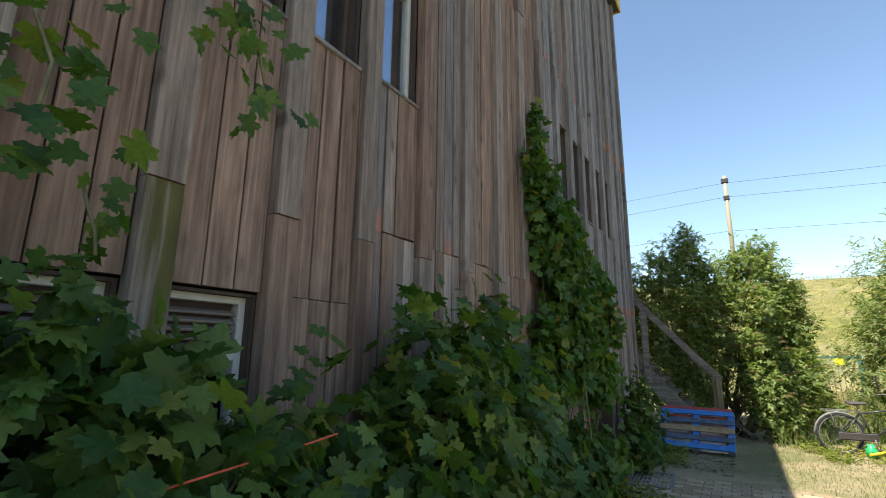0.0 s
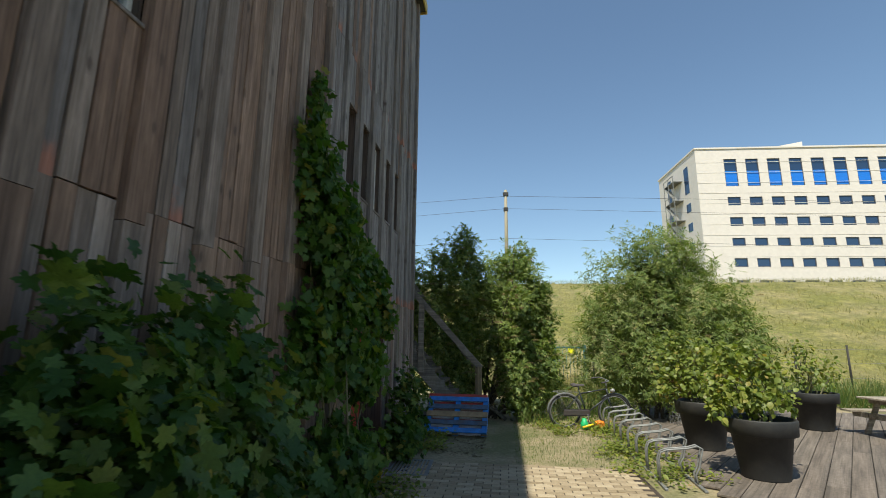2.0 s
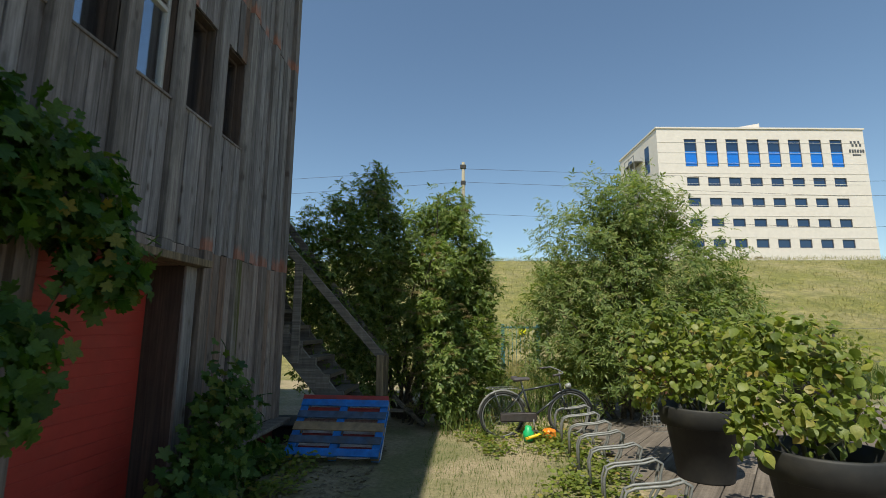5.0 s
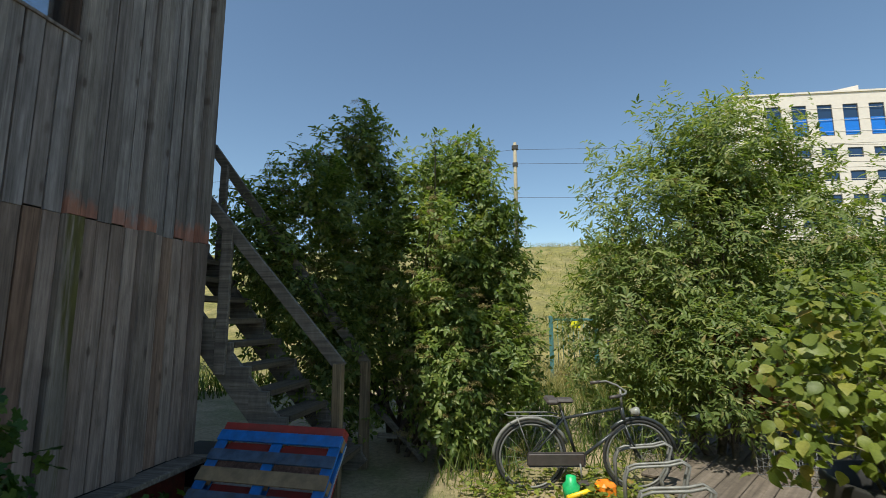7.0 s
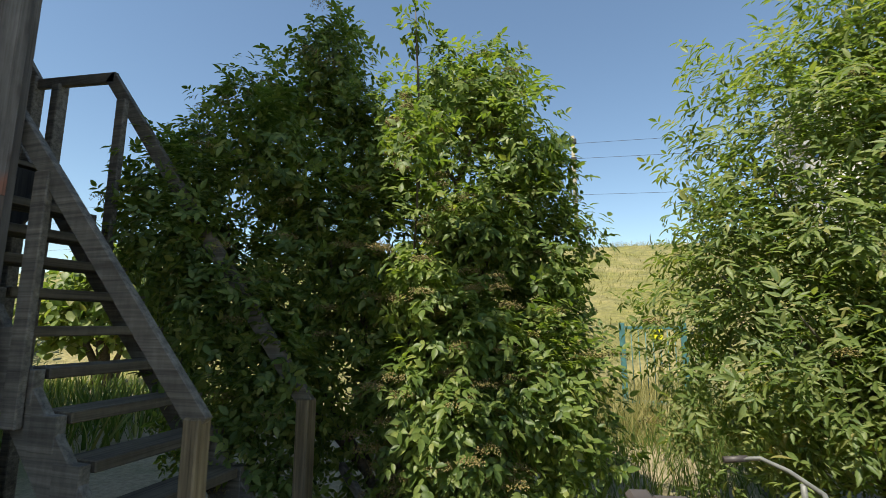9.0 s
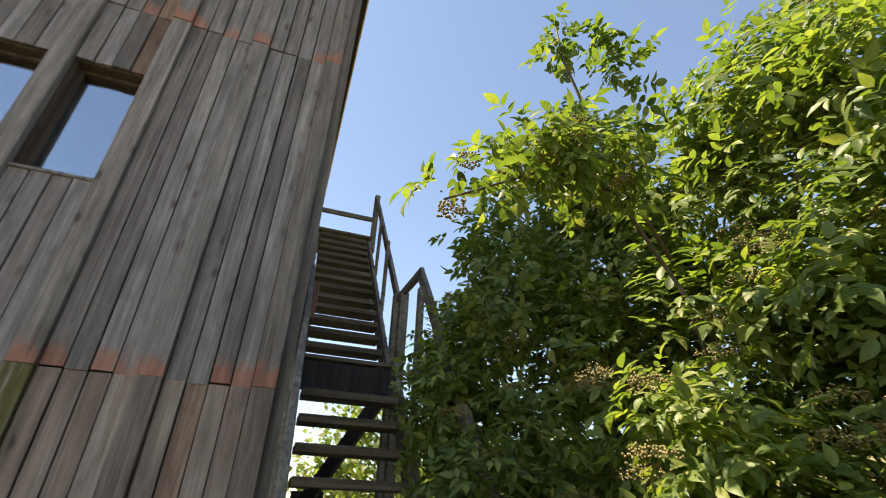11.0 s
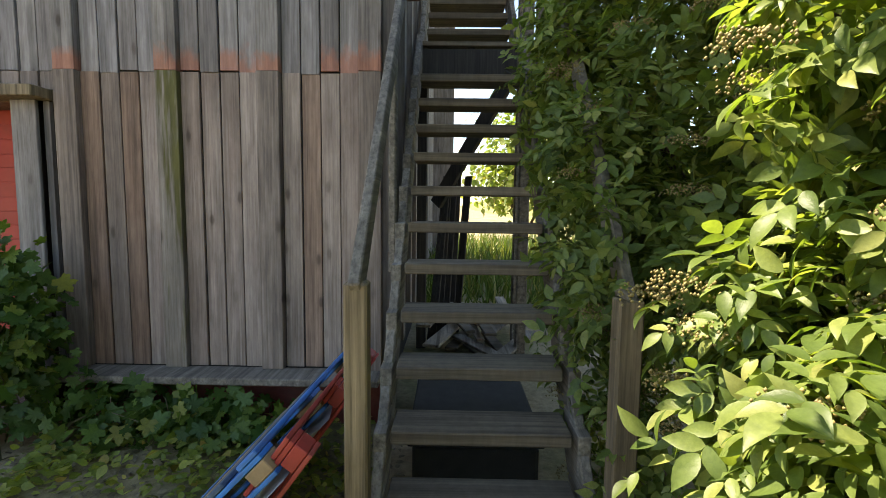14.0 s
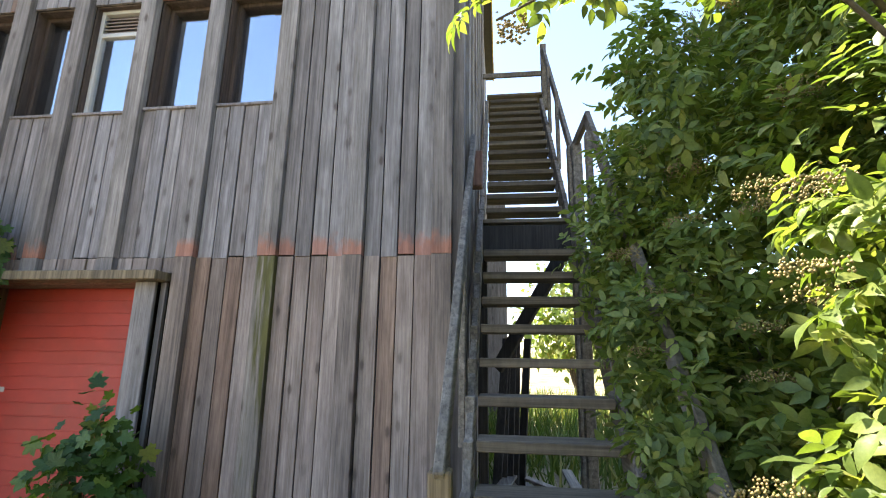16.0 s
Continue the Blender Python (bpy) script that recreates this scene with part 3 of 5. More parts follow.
def wooden_facade():
    rnd = random.Random(11)
    back = []
    y_end = BATTENS[-1]
    segs = {}
    for k in range(len(BATTENS) - 1):
        y1, y0 = BATTENS[k] - BW / 2, BATTENS[k + 1] + BW / 2
        mid = (y0 + y1) / 2
        jb = 1.93 if mid < -8.2 else J1
        low = [(FOOT, jb)]
        if DOOR[0] - 0.1 < mid < DOOR[1] + 0.1:
            low = [(2.28, J1)]
        elif k in LOWER:
            low = [(FOOT, LOWER[k][0])]
        up = [(jb, J2)]
        if k in UPPER:
            up = [(jb, UPPER[k][0]), (UPPER[k][1], J2)]
        segs[k] = (y0, y1, low + up + [(J2, TOP)])
    # wall behind the boards, with the openings left free
    for k, (y0, y1, runs) in segs.items():
        for a, b in runs:
            back.append((-0.32, y0 - BW / 2, 0.0 if a == FOOT else a, -0.03, y1 + BW / 2, b))
    wall = part("wall_front", boxes(*back), M_BARRIER)
    tagged(wall, "tall facade of weathered vertical timber boards and raised battens", "wall", kind="structure")
    for k, (y0, y1, runs) in segs.items():
        n = max(1, round((y1 - y0) / 0.13))
        for i in range(n):
            w = (y1 - y0) / n
            y = y0 + (i + 0.5) * w
            for a, b in runs:
                lowb = b <= J1 + 0.01
                j = rnd.uniform(-0.012, 0.012) if a in (J1, J2) else 0
                tipped = rnd.random() < ((0.45 if y > -2.3 else 0.12) if a == J1 else 0.22 if a == J2 else 0.05)
                if lowb:
                    material = M_BROWN if rnd.random() < (.8 if y < -5 else .04) else M_BOARD_LOW
                elif tipped:
                    material = M_BOARD_STAINED
                else:
                    material = M_BROWN if rnd.random() < min(.8, max(.04, (-y - 3) / 6)) else (M_BATTEN_WARM if y < -6 else M_BOARD)
                me = board_mesh(w - rnd.uniform(.006, .011), b - a - 0.004 - j, material)
                ob = part("board", me, None, wall)
                ob.matrix_basis = pose(rnd.uniform(-0.008, 0.006), y, a + j, rnd.uniform(-.08, .08), 0, rnd.uniform(-1, 1))
    for k, y in enumerate(BATTENS):
        jb = 2.30 if y < -6 else J1
        runs = [(FOOT, jb), (jb, J2), (J2, TOP)]
        if DOOR[0] < y < DOOR[1] + 0.05:
            runs = [(2.28, J1), (J1, J2), (J2, TOP)]
        for a, b in runs:
            material = M_MOSSY if (a == FOOT and k in (2, 15)) else (M_BATTEN if a > FOOT else (M_BOARD_LOW if rnd.random() < .6 else M_BATTEN_WARM))
            if y < -5 and material is not M_MOSSY:
                material = M_BROWN if rnd.random() < (.6 if a == FOOT else .25) else M_BATTEN_WARM
            if material is M_BATTEN and a > FOOT and rnd.random() < (0.7 if y > -2.3 else 0.2):
                material = M_BATTEN_STAINED
            me = board_mesh(BW - 0.004, b - a - 0.004, material, deep=0.075)
            ob = part("batten", me, None, wall)
            ob.matrix_basis = pose(0.05 + rnd.uniform(-0.006, 0.01), y, a, 0, rnd.uniform(-.1, .1), rnd.uniform(-1, 1))
    # back, end and inner walls, floor and roof close the building
    end = part("wall_end", boxes((-9.0, -0.18, 0.0, -0.03, -0.03, TOP)), M_BARRIER)
    tagged(end, "end wall of grey vertical timber boards beside the staircase", "wall", kind="structure")
    for i in range(44):
        w = 0.2
        me = board_mesh(w - 0.006, TOP - FOOT, M_BOARD)
        ob = part("board", me, None, end)
        ob.matrix_basis = pose(-0.13 - i * w, rnd.uniform(-0.004, 0.004) - 0.004, FOOT, 0, 0, 90)
    for i in range(8):
        ob = part("batten", board_mesh(BW, TOP - FOOT, M_BATTEN, deep=0.08), None, end)
        ob.matrix_basis = pose(-0.09 - 0.67 * i, 0.074, FOOT, 0, 0, 90)
    rear = part("wall_back", boxes((-9.2, y_end, 0, -9.0, -0.03, TOP), (-9.2, -0.03, 0, -9.0, 0.5, 6.0), (-9.2, y_end - 0.2, 0, -0.03, y_end, TOP)), M_BATTEN)
    tagged(rear, "plain rear walls of the timber building", "wall", kind="structure")
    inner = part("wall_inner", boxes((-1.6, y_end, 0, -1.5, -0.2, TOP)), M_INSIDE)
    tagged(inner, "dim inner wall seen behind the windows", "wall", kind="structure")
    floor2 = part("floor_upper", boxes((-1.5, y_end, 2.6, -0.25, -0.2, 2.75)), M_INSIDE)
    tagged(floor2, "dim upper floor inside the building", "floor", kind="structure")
    roof = part("roof", boxes((-9.4, y_end - 0.4, TOP + 0.02, 0.16, 0.2, TOP + 0.2)), M_ROOF)
    tagged(roof, "flat felt roof with a painted yellow eave", "roof", kind="structure")
    part("eave", boxes((0.16, y_end - 0.4, TOP - 0.03, 0.19, 0.23, TOP + 0.22), (-9.4, 0.2, TOP - 0.03, 0.16, 0.23, TOP + 0.22), bevel=0.004), M_EAVE, roof)


def window(name, k, sill, head, style):
    y1, y0 = BATTENS[k] - BW / 2 - 0.004, BATTENS[k + 1] + BW / 2 + 0.004
    w = thing(name, {"white": "narrow window with a white frame and louvred vent", "dark": "narrow fixed window set back between timber battens", "louvre": "low window with a white frame and metal louvres"}[style], "window", kind="structure")
    f, x = 0.045, (-0.18 if style == "dark" else -0.14)
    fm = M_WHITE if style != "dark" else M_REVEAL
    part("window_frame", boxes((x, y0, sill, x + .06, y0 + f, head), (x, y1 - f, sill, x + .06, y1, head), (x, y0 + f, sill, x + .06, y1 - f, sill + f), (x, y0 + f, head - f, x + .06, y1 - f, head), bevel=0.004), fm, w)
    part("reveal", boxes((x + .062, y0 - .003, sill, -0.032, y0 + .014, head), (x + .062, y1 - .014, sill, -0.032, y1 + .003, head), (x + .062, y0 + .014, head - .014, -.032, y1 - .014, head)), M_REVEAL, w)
    gz1 = head - f
    if style in ("white", "louvre"):
        gz1 = head - 0.28
        for i in range(5):
            z = gz1 + 0.05 + i * 0.036
            part("slat", beam((x + .03, y0 + f, z), (x + .03, y1 - f, z), 0.035, 0.012, 0.002, up=(.5, 0, 1)), M_LOUVRE, w)
        part("transom", boxes((x + .002, y0 + f, gz1 - .01, x + .058, y1 - f, gz1 + .03), bevel=.003), fm, w)
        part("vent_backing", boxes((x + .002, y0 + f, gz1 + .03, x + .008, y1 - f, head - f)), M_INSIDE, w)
    pane = part("pane", boxes((x + .025, y0 + f, sill + f, x + .031, y1 - f, gz1)), M_DULLGLASS if style == "louvre" or sill < 2 else M_GLASS, w)
    pane.visible_shadow = False
    part("window_sill", boxes((x + .06, y0, sill - .03, 0.015, y1, sill - .004), bevel=.004), M_BOARD, w)
    return w


def door():
    d = thing("door_1", "plain red painted door in a grey timber frame", "door", kind="structure")
    y0, y1 = DOOR
    part("door_leaf", boxes((-0.35, y0, 0.06, -0.305, y1, 2.2), bevel=.004), M_REDDOOR, d)
    for i in range(20):
        part("panel_strip", boxes((-0.305, y0 + .03, 0.1 + i * .105, -0.299, y1 - .03, 0.196 + i * .105), bevel=.002), M_REDDOOR, d)
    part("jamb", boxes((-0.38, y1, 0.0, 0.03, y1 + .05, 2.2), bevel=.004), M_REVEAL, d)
    part("jamb", boxes((-0.38, y0 - .05, 0.0, 0.03, y0, 2.2), bevel=.004), M_BROWN, d)
    part("soffit", boxes((-0.38, y0, 2.2, -0.022, y1, 2.26), bevel=.004), M_BROWN, d)
    part("casing", boxes((0.032, y1 + .0, 0.0, 0.06, y1 + .17, 2.2), bevel=.004), M_BATTEN, d)
    part("lintel", boxes((-0.02, y0 - .25, 2.204, 0.17, y1 + .24, 2.275), bevel=.006), M_POST, d)
    part("threshold", boxes((-0.38, y0, 0.0, 0.1, y1, 0.06), bevel=.006), M_GREYWOOD, d)
    part("door_sign", boxes((-0.2985, y0 + .12, 1.33, -0.2965, y0 + .17, 1.37)), M_WHITE, d, "small white label")
    part("side_filler", boxes((-0.03, y1 + .172, FOOT, 0.0, y1 + .215, 2.2)), M_BOARD, d)


def plinth():
    for y0, y1 in ((-2.22, 0.0), (BATTENS[-1], -4.2)):
        s = part("ledge", boxes((0.0, y0, 0.355, 0.235, y1, 0.405), bevel=.008), M_GREYWOOD)
        tagged(s, "projecting grey timber ledge along the foot of the facade", "ledge", kind="structure")
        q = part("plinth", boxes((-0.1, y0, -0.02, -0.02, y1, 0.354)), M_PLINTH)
        tagged(q, "dull red painted plinth under the ledge", "plinth", kind="structure")


wooden_facade()
for i, (k, (a, b)) in enumerate(sorted(UPPER.items())):
    window("window_%d" % (i + 1), k, a, b, "white" if k in (4, 12) else "dark")
for i, (k, (a, b)) in enumerate(sorted(LOWER.items())):
    window("window_%d" % (i + 9), k, a, b, "louvre")
door()
plinth()


# ---------------------------------------------------------------- staircase
def staircase():
    s = thing("staircase", "steep grey timber outdoor staircase with open treads", "staircase")
    rnd = random.Random(3)
    K, DX, DZ = 1.11, 0.209, 0.232
    y0, y1 = 0.165, 1.05

    def flight(x, z, n):
        for i in range(n):
            t = part("tread", boxes((x - .25, y0 + .03, z - .062, x, y1 - .03, z), bevel=.006), M_TREAD, s)
            t.location = (0, 0, rnd.uniform(-.004, .004))
            x, z = x - DX, z + DZ

    def stringer(xa, za, xb, zb, y, teeth):
        bm = beam((xa, y, za), (xb, y, zb), 0.05, 0.27)
        x, z = teeth[0], teeth[1]
        for i in range(teeth[2]):
            b2 = boxes((x - .2, y - .03, z - .2, x - .005, y + .03, z - .008), bevel=.004)
            me = bpy.data.meshes.new("tmp")
            b2.to_mesh(me)
            b2.free()
            bm.from_mesh(me)
            bpy.data.meshes.remove(me)
            x, z = x - DX, z + DZ
        return part("stringer", bm, M_GREYWOOD, s)

    flight(1.34, 0.278, 11)
    stringer(1.30, 0.02, -1.42, 3.02, 0.145, (1.34, 0.278, 11))
    stringer(1.30, 0.02, -1.42, 3.02, 1.08, (1.34, 0.278, 11))
    # landing with a closed dark front
    part("landing", boxes(*[(-1.4 - .1 * (i + 1) + .006, 0.14, 3.03, -1.4 - .1 * i, 1.12, 3.07) for i in range(5)], bevel=.004), M_TREAD, s)
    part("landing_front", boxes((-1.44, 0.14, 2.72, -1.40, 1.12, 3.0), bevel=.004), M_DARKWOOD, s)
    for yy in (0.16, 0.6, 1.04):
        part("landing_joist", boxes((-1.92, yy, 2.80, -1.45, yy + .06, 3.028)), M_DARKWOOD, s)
    flight(-1.72, 3.30, 13)
    xe, ze = -1.72 - 12 * DX, 3.30 + 12 * DZ
    stringer(-1.66, 3.0, xe - .1, ze - .12, 0.145, (-1.72, 3.30, 13))
    stringer(-1.66, 3.0, xe - .1, ze - .12, 1.08, (-1.72, 3.30, 13))
    part("top_landing", boxes((xe - 1.2, 0.14, ze + .17, xe - .2, 1.15, ze + .22), bevel=.005), M_TREAD, s)
    part("top_rail", beam((xe - .25, 0.0, ze + .62), (xe - .25, 1.12, ze + .62), .05, .09), M_GREYWOOD, s)
    # posts and rails
    part("newel", boxes((1.385, 0.06, -0.02, 1.475, 0.15, 1.25), bevel=.008), M_POST, s)
    part("newel", boxes((1.27, 1.12, -0.02, 1.37, 1.22, 1.18), bevel=.008), M_POST, s)
    part("handrail", beam((1.46, 0.105, 1.21), (-0.80, 0.105, 3.68), .045, .12), M_GREYWOOD, s)
    part("handrail", beam((1.33, 1.17, 1.14), (-0.86, 1.17, 3.90), .045, .12), M_GREYWOOD, s)
    part("baluster", boxes((0.14, 0.07, 1.12, 0.26, 0.112, 2.56), bevel=.006), M_GREYWOOD, s)
    part("baluster", boxes((-0.68, 1.10, 2.2, -0.58, 1.15, 3.62), bevel=.006), M_GREYWOOD, s)
    part("post", boxes((-1.56, 1.12, -0.02, -1.46, 1.22, 3.92), bevel=.008), M_GREYWOOD, s)
    part("post", boxes((-1.90, 1.12, -0.02, -1.80, 1.22, 4.05), bevel=.008), M_GREYWOOD, s)
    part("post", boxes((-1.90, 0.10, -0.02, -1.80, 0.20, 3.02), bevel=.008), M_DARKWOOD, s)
    part("landing_rail", beam((-0.80, 1.17, 3.88), (-1.86, 1.17, 3.98), .045, .1), M_GREYWOOD, s)
    part("handrail", beam((-1.84, 1.17, 4.0), (xe - .2, 1.17, ze + 1.05), .045, .12), M_GREYWOOD, s)
    part("post", boxes((xe - .3, 1.12, ze - .1, xe - .2, 1.22, ze + 1.2), bevel=.008), M_GREYWOOD, s)
    for q in (4, 8):
        x, z = -1.72 - q * DX, 3.30 + q * DZ
        part("baluster", boxes((x - .05, 1.10, z - .15, x + .03, 1.145, z + .95), bevel=.005), M_GREYWOOD, s)
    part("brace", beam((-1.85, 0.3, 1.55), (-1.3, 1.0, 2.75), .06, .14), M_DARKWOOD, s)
    part("end_block", boxes((-0.86, 0.07, 3.2, -0.74, 0.19, 3.55), bevel=.01), M_ORANGE, s, "orange painted block end")


staircase()


# ---------------------------------------------------------------- trees and shrubs
ELDER = [(0.85, 2.1, 3.0, .7, .55, 1.15), (0.95, 2.3, 1.3, .7, .7, 1.1), (2.2, 2.5, 2.9, .75, .7, 1.15), (2.5, 2.55, 1.4, .7, .65, 1.1), (2.95, 2.35, 1.0, .5, .4, .9), (2.95, 2.4, 2.2, .26, .3, .5),
         (1.65, 1.85, 2.1, .5, .42, .9), (1.0, 1.65, 2.3, .5, .4, .8), (0.75, 1.6, 1.5, .45, .3, .7), (2.7, 2.2, 2.3, .45, .4, .7), (1.0, 1.95, 4.05, .28, .3, .5), (0.1, 1.2, 2.55, .5, .22, .55), (2.4, 2.4, 3.9, .35, .35, .45), (0.35, 2.0, 3.1, .35, .35, .4), (0.55, 1.32, 2.0, .5, .2, .5), (0.95, 1.4, 1.2, .4, .18, .5), (-0.35, 1.35, 2.7, .5, .22, .6), (0.2, 1.6, 1.2, .6, .3, .7), (-0.2, 1.7, 2.0, .6, .35, .8), (0.95, 1.3, 0.4, .4, .16, .3), (0.85, 1.14, 1.0, .4, .1, .5), (0.4, 1.1, 1.75, .4, .1, .5), (0.0, 1.05, 2.35, .35, .12, .4), (-0.4, 1.75, 3.2, .45, .28, .45), (0.15, 1.75, 3.5, .45, .3, .5), (0.5, 1.95, 3.95, .35, .3, .45), (0.9, 1.95, 4.2, .25, .25, .45), (0.95, 1.2, 3.1, .35, .16, .42), (0.6, 1.3, 3.4, .3, .15, .35), (1.5, 2.15, 3.35, .5, .42, .65), (2.9, 2.3, 2.9, .2, .25, .35), (2.15, 2.15, 3.7, .4, .35, .38), (2.9, 1.68, 1.15, .36, .3, .6), (2.75, 2.0, 3.2, .3, .3, .4), (1.15, 1.08, 1.42, .2, .07, .28), (0.8, 1.08, 1.75, .25, .07, .3), (0.35, 1.08, 2.25, .25, .07, .3)]
ELDER_NEAR = [(2.4, 1.26, 0.92, .26, .2, .45), (2.2, 1.4, 0.7, .4, .32, .55), (2.5, 1.5, 0.5, .35, .3, .42), (2.25, 1.5, 1.55, .38, .3, .45), (2.45, 1.7, 1.3, .38, .32, .55), (2.0, 1.3, 1.15, .3, .25, .4), (2.05, 1.35, 1.95, .24, .2, .25), (2.3, 1.9, 2.4, .4, .3, .4),
              (2.4, 1.3, 1.0, .3, .2, .4)]
OVERHANG = [(2.38, 0.36, 2.50, .10, .11, .06), (2.32, 0.52, 2.66, .13, .13, .08), (2.28, 0.74, 2.80, .15, .17, .12), (2.15, 1.05, 2.95, .22, .24, .18), (2.18, .93, 3.6, .06, .06, .24), (2.3, 1.14, 3.42, .12, .08, .16)]
BUSH = [(5.2, 2.7, 2.6, 1.3, .95, 1.8), (6.6, 3.0, 2.5, 1.4, 1.05, 1.65), (4.55, 2.6, 1.5, .85, .75, 1.25), (7.6, 3.1, 1.6, .95, .9, 1.2), (5.95, 2.8, 3.9, .95, .8, .8), (5.4, 1.9, 1.1, .9, .6, .8), (6.6, 2.2, 1.5, .9, .7, .9)]


def elder():
    t = thing("elder_tree", "large elder shrub with compound leaves and berry heads beside the stairs", "tree")
    part("trunk", stems(ELDER, (1.55, 2.25), 5, 12, .05, .35), M_BARK, t)
    part("crown", compound_crown("crown", 21, ELDER, 3900, 4, 0.08, 0.5, M_ELDER), None, t)
    part("crown", compound_crown("crown", 24, ELDER_NEAR, 1150, 3, 0.078, 0.46, M_ELDER, rim=.3, droop=.6, shape=OVATE), None, t)
    part("crown", compound_crown("crown", 26, OVERHANG, 125, 3, 0.055, 0.5, M_ELDER, rim=.2, droop=.1, shape=OVATE), None, t)
    part("limb", stems(ELDER_NEAR[1:6], (1.7, 1.8), 25, 6, .028, .2), M_BARK, t)
    part("limb", tube([(1.75, 2.0, 0.5), (1.8, 1.85, 1.8), (1.95, 1.6, 2.55), (2.12, 1.15, 2.88), (2.25, .75, 2.78), (2.38, .34, 2.46)], [.024, .015, .009, .007, .005, .003], 6), M_BARK, t)
    part("limb", tube([(2.0, 1.5, 2.7), (2.15, 1.1, 3.1), (2.18, .95, 3.5), (2.18, .92, 3.82)], [.010, .008, .006, .003], 6), M_BARK, t)
    part("berry_head", umbels(27, OVERHANG[:4], 14, reach=.95, radius=.045), None, t)
    part("berry_head", umbels(22, ELDER, 220, radius=.1), None, t)
    part("berry_head", umbels(23, ELDER_NEAR, 140, radius=.085), None, t)


def willow():
    t = thing("tall_shrub", "tall grey-green shrub with narrow leaves behind the bicycle", "shrub")
    part("trunk", stems(BUSH, (5.6, 2.7), 6, 16, .045, .7), M_BARK, t)
    part("crown", compound_crown("crown", 31, BUSH, 3000, 5, 0.10, 0.33, M_WILLOW), None, t)
    part("berry_head", umbels(33, BUSH, 25), None, t)


VINE = [(0.12, -5.7, 4.1, .07, .14, .4), (0.32, -3.75, 2.05, .2, .3, .3), (0.38, -4.5, 1.4, .22, .35, .4), (0.15, -5.75, 3.45, .15, .35, .5), (0.22, -5.3, 2.85, .24, .65, .65), (0.25, -5.2, 1.9, .26, .6, .75), (0.2, -4.55, 2.55, .19, .6, .5), (0.2, -5.75, 1.6, .2, .3, .6),
        (0.35, -5.1, 0.5, .35, .7, .45), (0.24, -3.95, 2.45, .22, .4, .35), (0.22, -4.4, 0.22, .22, .45, .2)]
CURRANT = [(0.6, -9.9, 0.85, .5, .6, .85), (0.55, -9.2, 0.8, .5, .6, .75), (0.45, -8.2, 1.05, .42, .6, .9), (0.4, -7.4, 1.1, .36, .5, .95), (0.35, -6.75, 0.8, .28, .35, .6), (0.75, -8.7, 0.5, .5, 1.0, .5), (0.5, -11.0, 0.8, .5, .8, .9), (1.05, -9.75, .62, .32, .35, .45), (0.45, -10.0, 1.5, .25, .35, .35)]
DOORPLANT = [(0.42, -2.25, 0.75, .3, .35, .65), (0.3, -1.7, 0.2, .25, .5, .2), (0.45, -2.7, 0.35, .3, .35, .35), (0.3, -1.0, 0.15, .22, .5, .17)]


def climbing_vine():
    t = thing("climbing_vine", "green lobed-leaf vine climbing the timber facade", "climbing plant")
    part("stem", stems([(0.1, b[1], b[2], .08, b[4], b[5]) for b in VINE], (0.3, -4.9), 8, 8, .014, .3), M_STEM, t)
    part("foliage", simple_crown("foliage", 41, VINE, 5600, 0.105, 1.0, M_VINE, rim=.45, face=(1, 0, .3)), None, t)


def currant_shrub():
    t = thing("leafy_shrub", "dense dark green lobed-leaf shrub against the facade", "shrub")
    part("stem", stems(CURRANT, (0.4, -8.5), 9, 18, .014, 1.6), M_STEM, t)
    part("foliage", simple_crown("foliage", 51, CURRANT, 12000, 0.105, 1.0, M_CURRANT, rim=.4, face=(.6, 0, .8)), None, t)


def hanging_vine(seed, pts, n):
    t = thing("hanging_vine", "trailing vine shoots hanging in front of the boards", "climbing plant")
    part("stem", tube(pts, .006, 5), M_STEM, t)
    p = np.array(pts)
    rng = np.random.default_rng(seed)
    q = p[rng.integers(0, len(p), n)] + rng.normal(size=(n, 3)) * (.07, .1, .09)
    up = unit(np.array([.9, -.3, .4]) + rng.normal(size=(n, 3)) * .4)
    part("foliage", leaves("foliage", q, unit(rng.normal(size=(n, 3)) + [0, 0, -.9]), up, .078 * (.6 + .7 * rng.random(n)), LOBED, 1.05, M_VINE), None, t)


def door_plant():
    t = thing("door_plant", "leafy green plant growing beside the red door", "plant")
    part("stem", stems(DOORPLANT, (0.35, -2.2), 10, 6, .01, .2), M_STEM, t)
    part("foliage", simple_crown("foliage", 61, DOORPLANT, 1300, 0.1, 1.0, M_CURRANT, rim=.3, face=(.7, 0, .7)), None, t)


elder()
willow()
climbing_vine()
currant_shrub()
hanging_vine(71, [(0.30, -9.59, 3.24), (0.37, -9.54, 3.00), (0.45, -9.51, 2.77), (0.52, -9.51, 2.57)], 55)
hanging_vine(72, [(0.30, -10.15, 2.71), (0.36, -10.10, 2.55), (0.42, -10.05, 2.38), (0.48, -10.08, 2.20)], 50)
hanging_vine(73, [(0.12, -9.83, 2.17), (0.15, -9.82, 2.10), (0.17, -9.80, 2.03), (0.20, -9.80, 1.95)], 18)
door_plant()


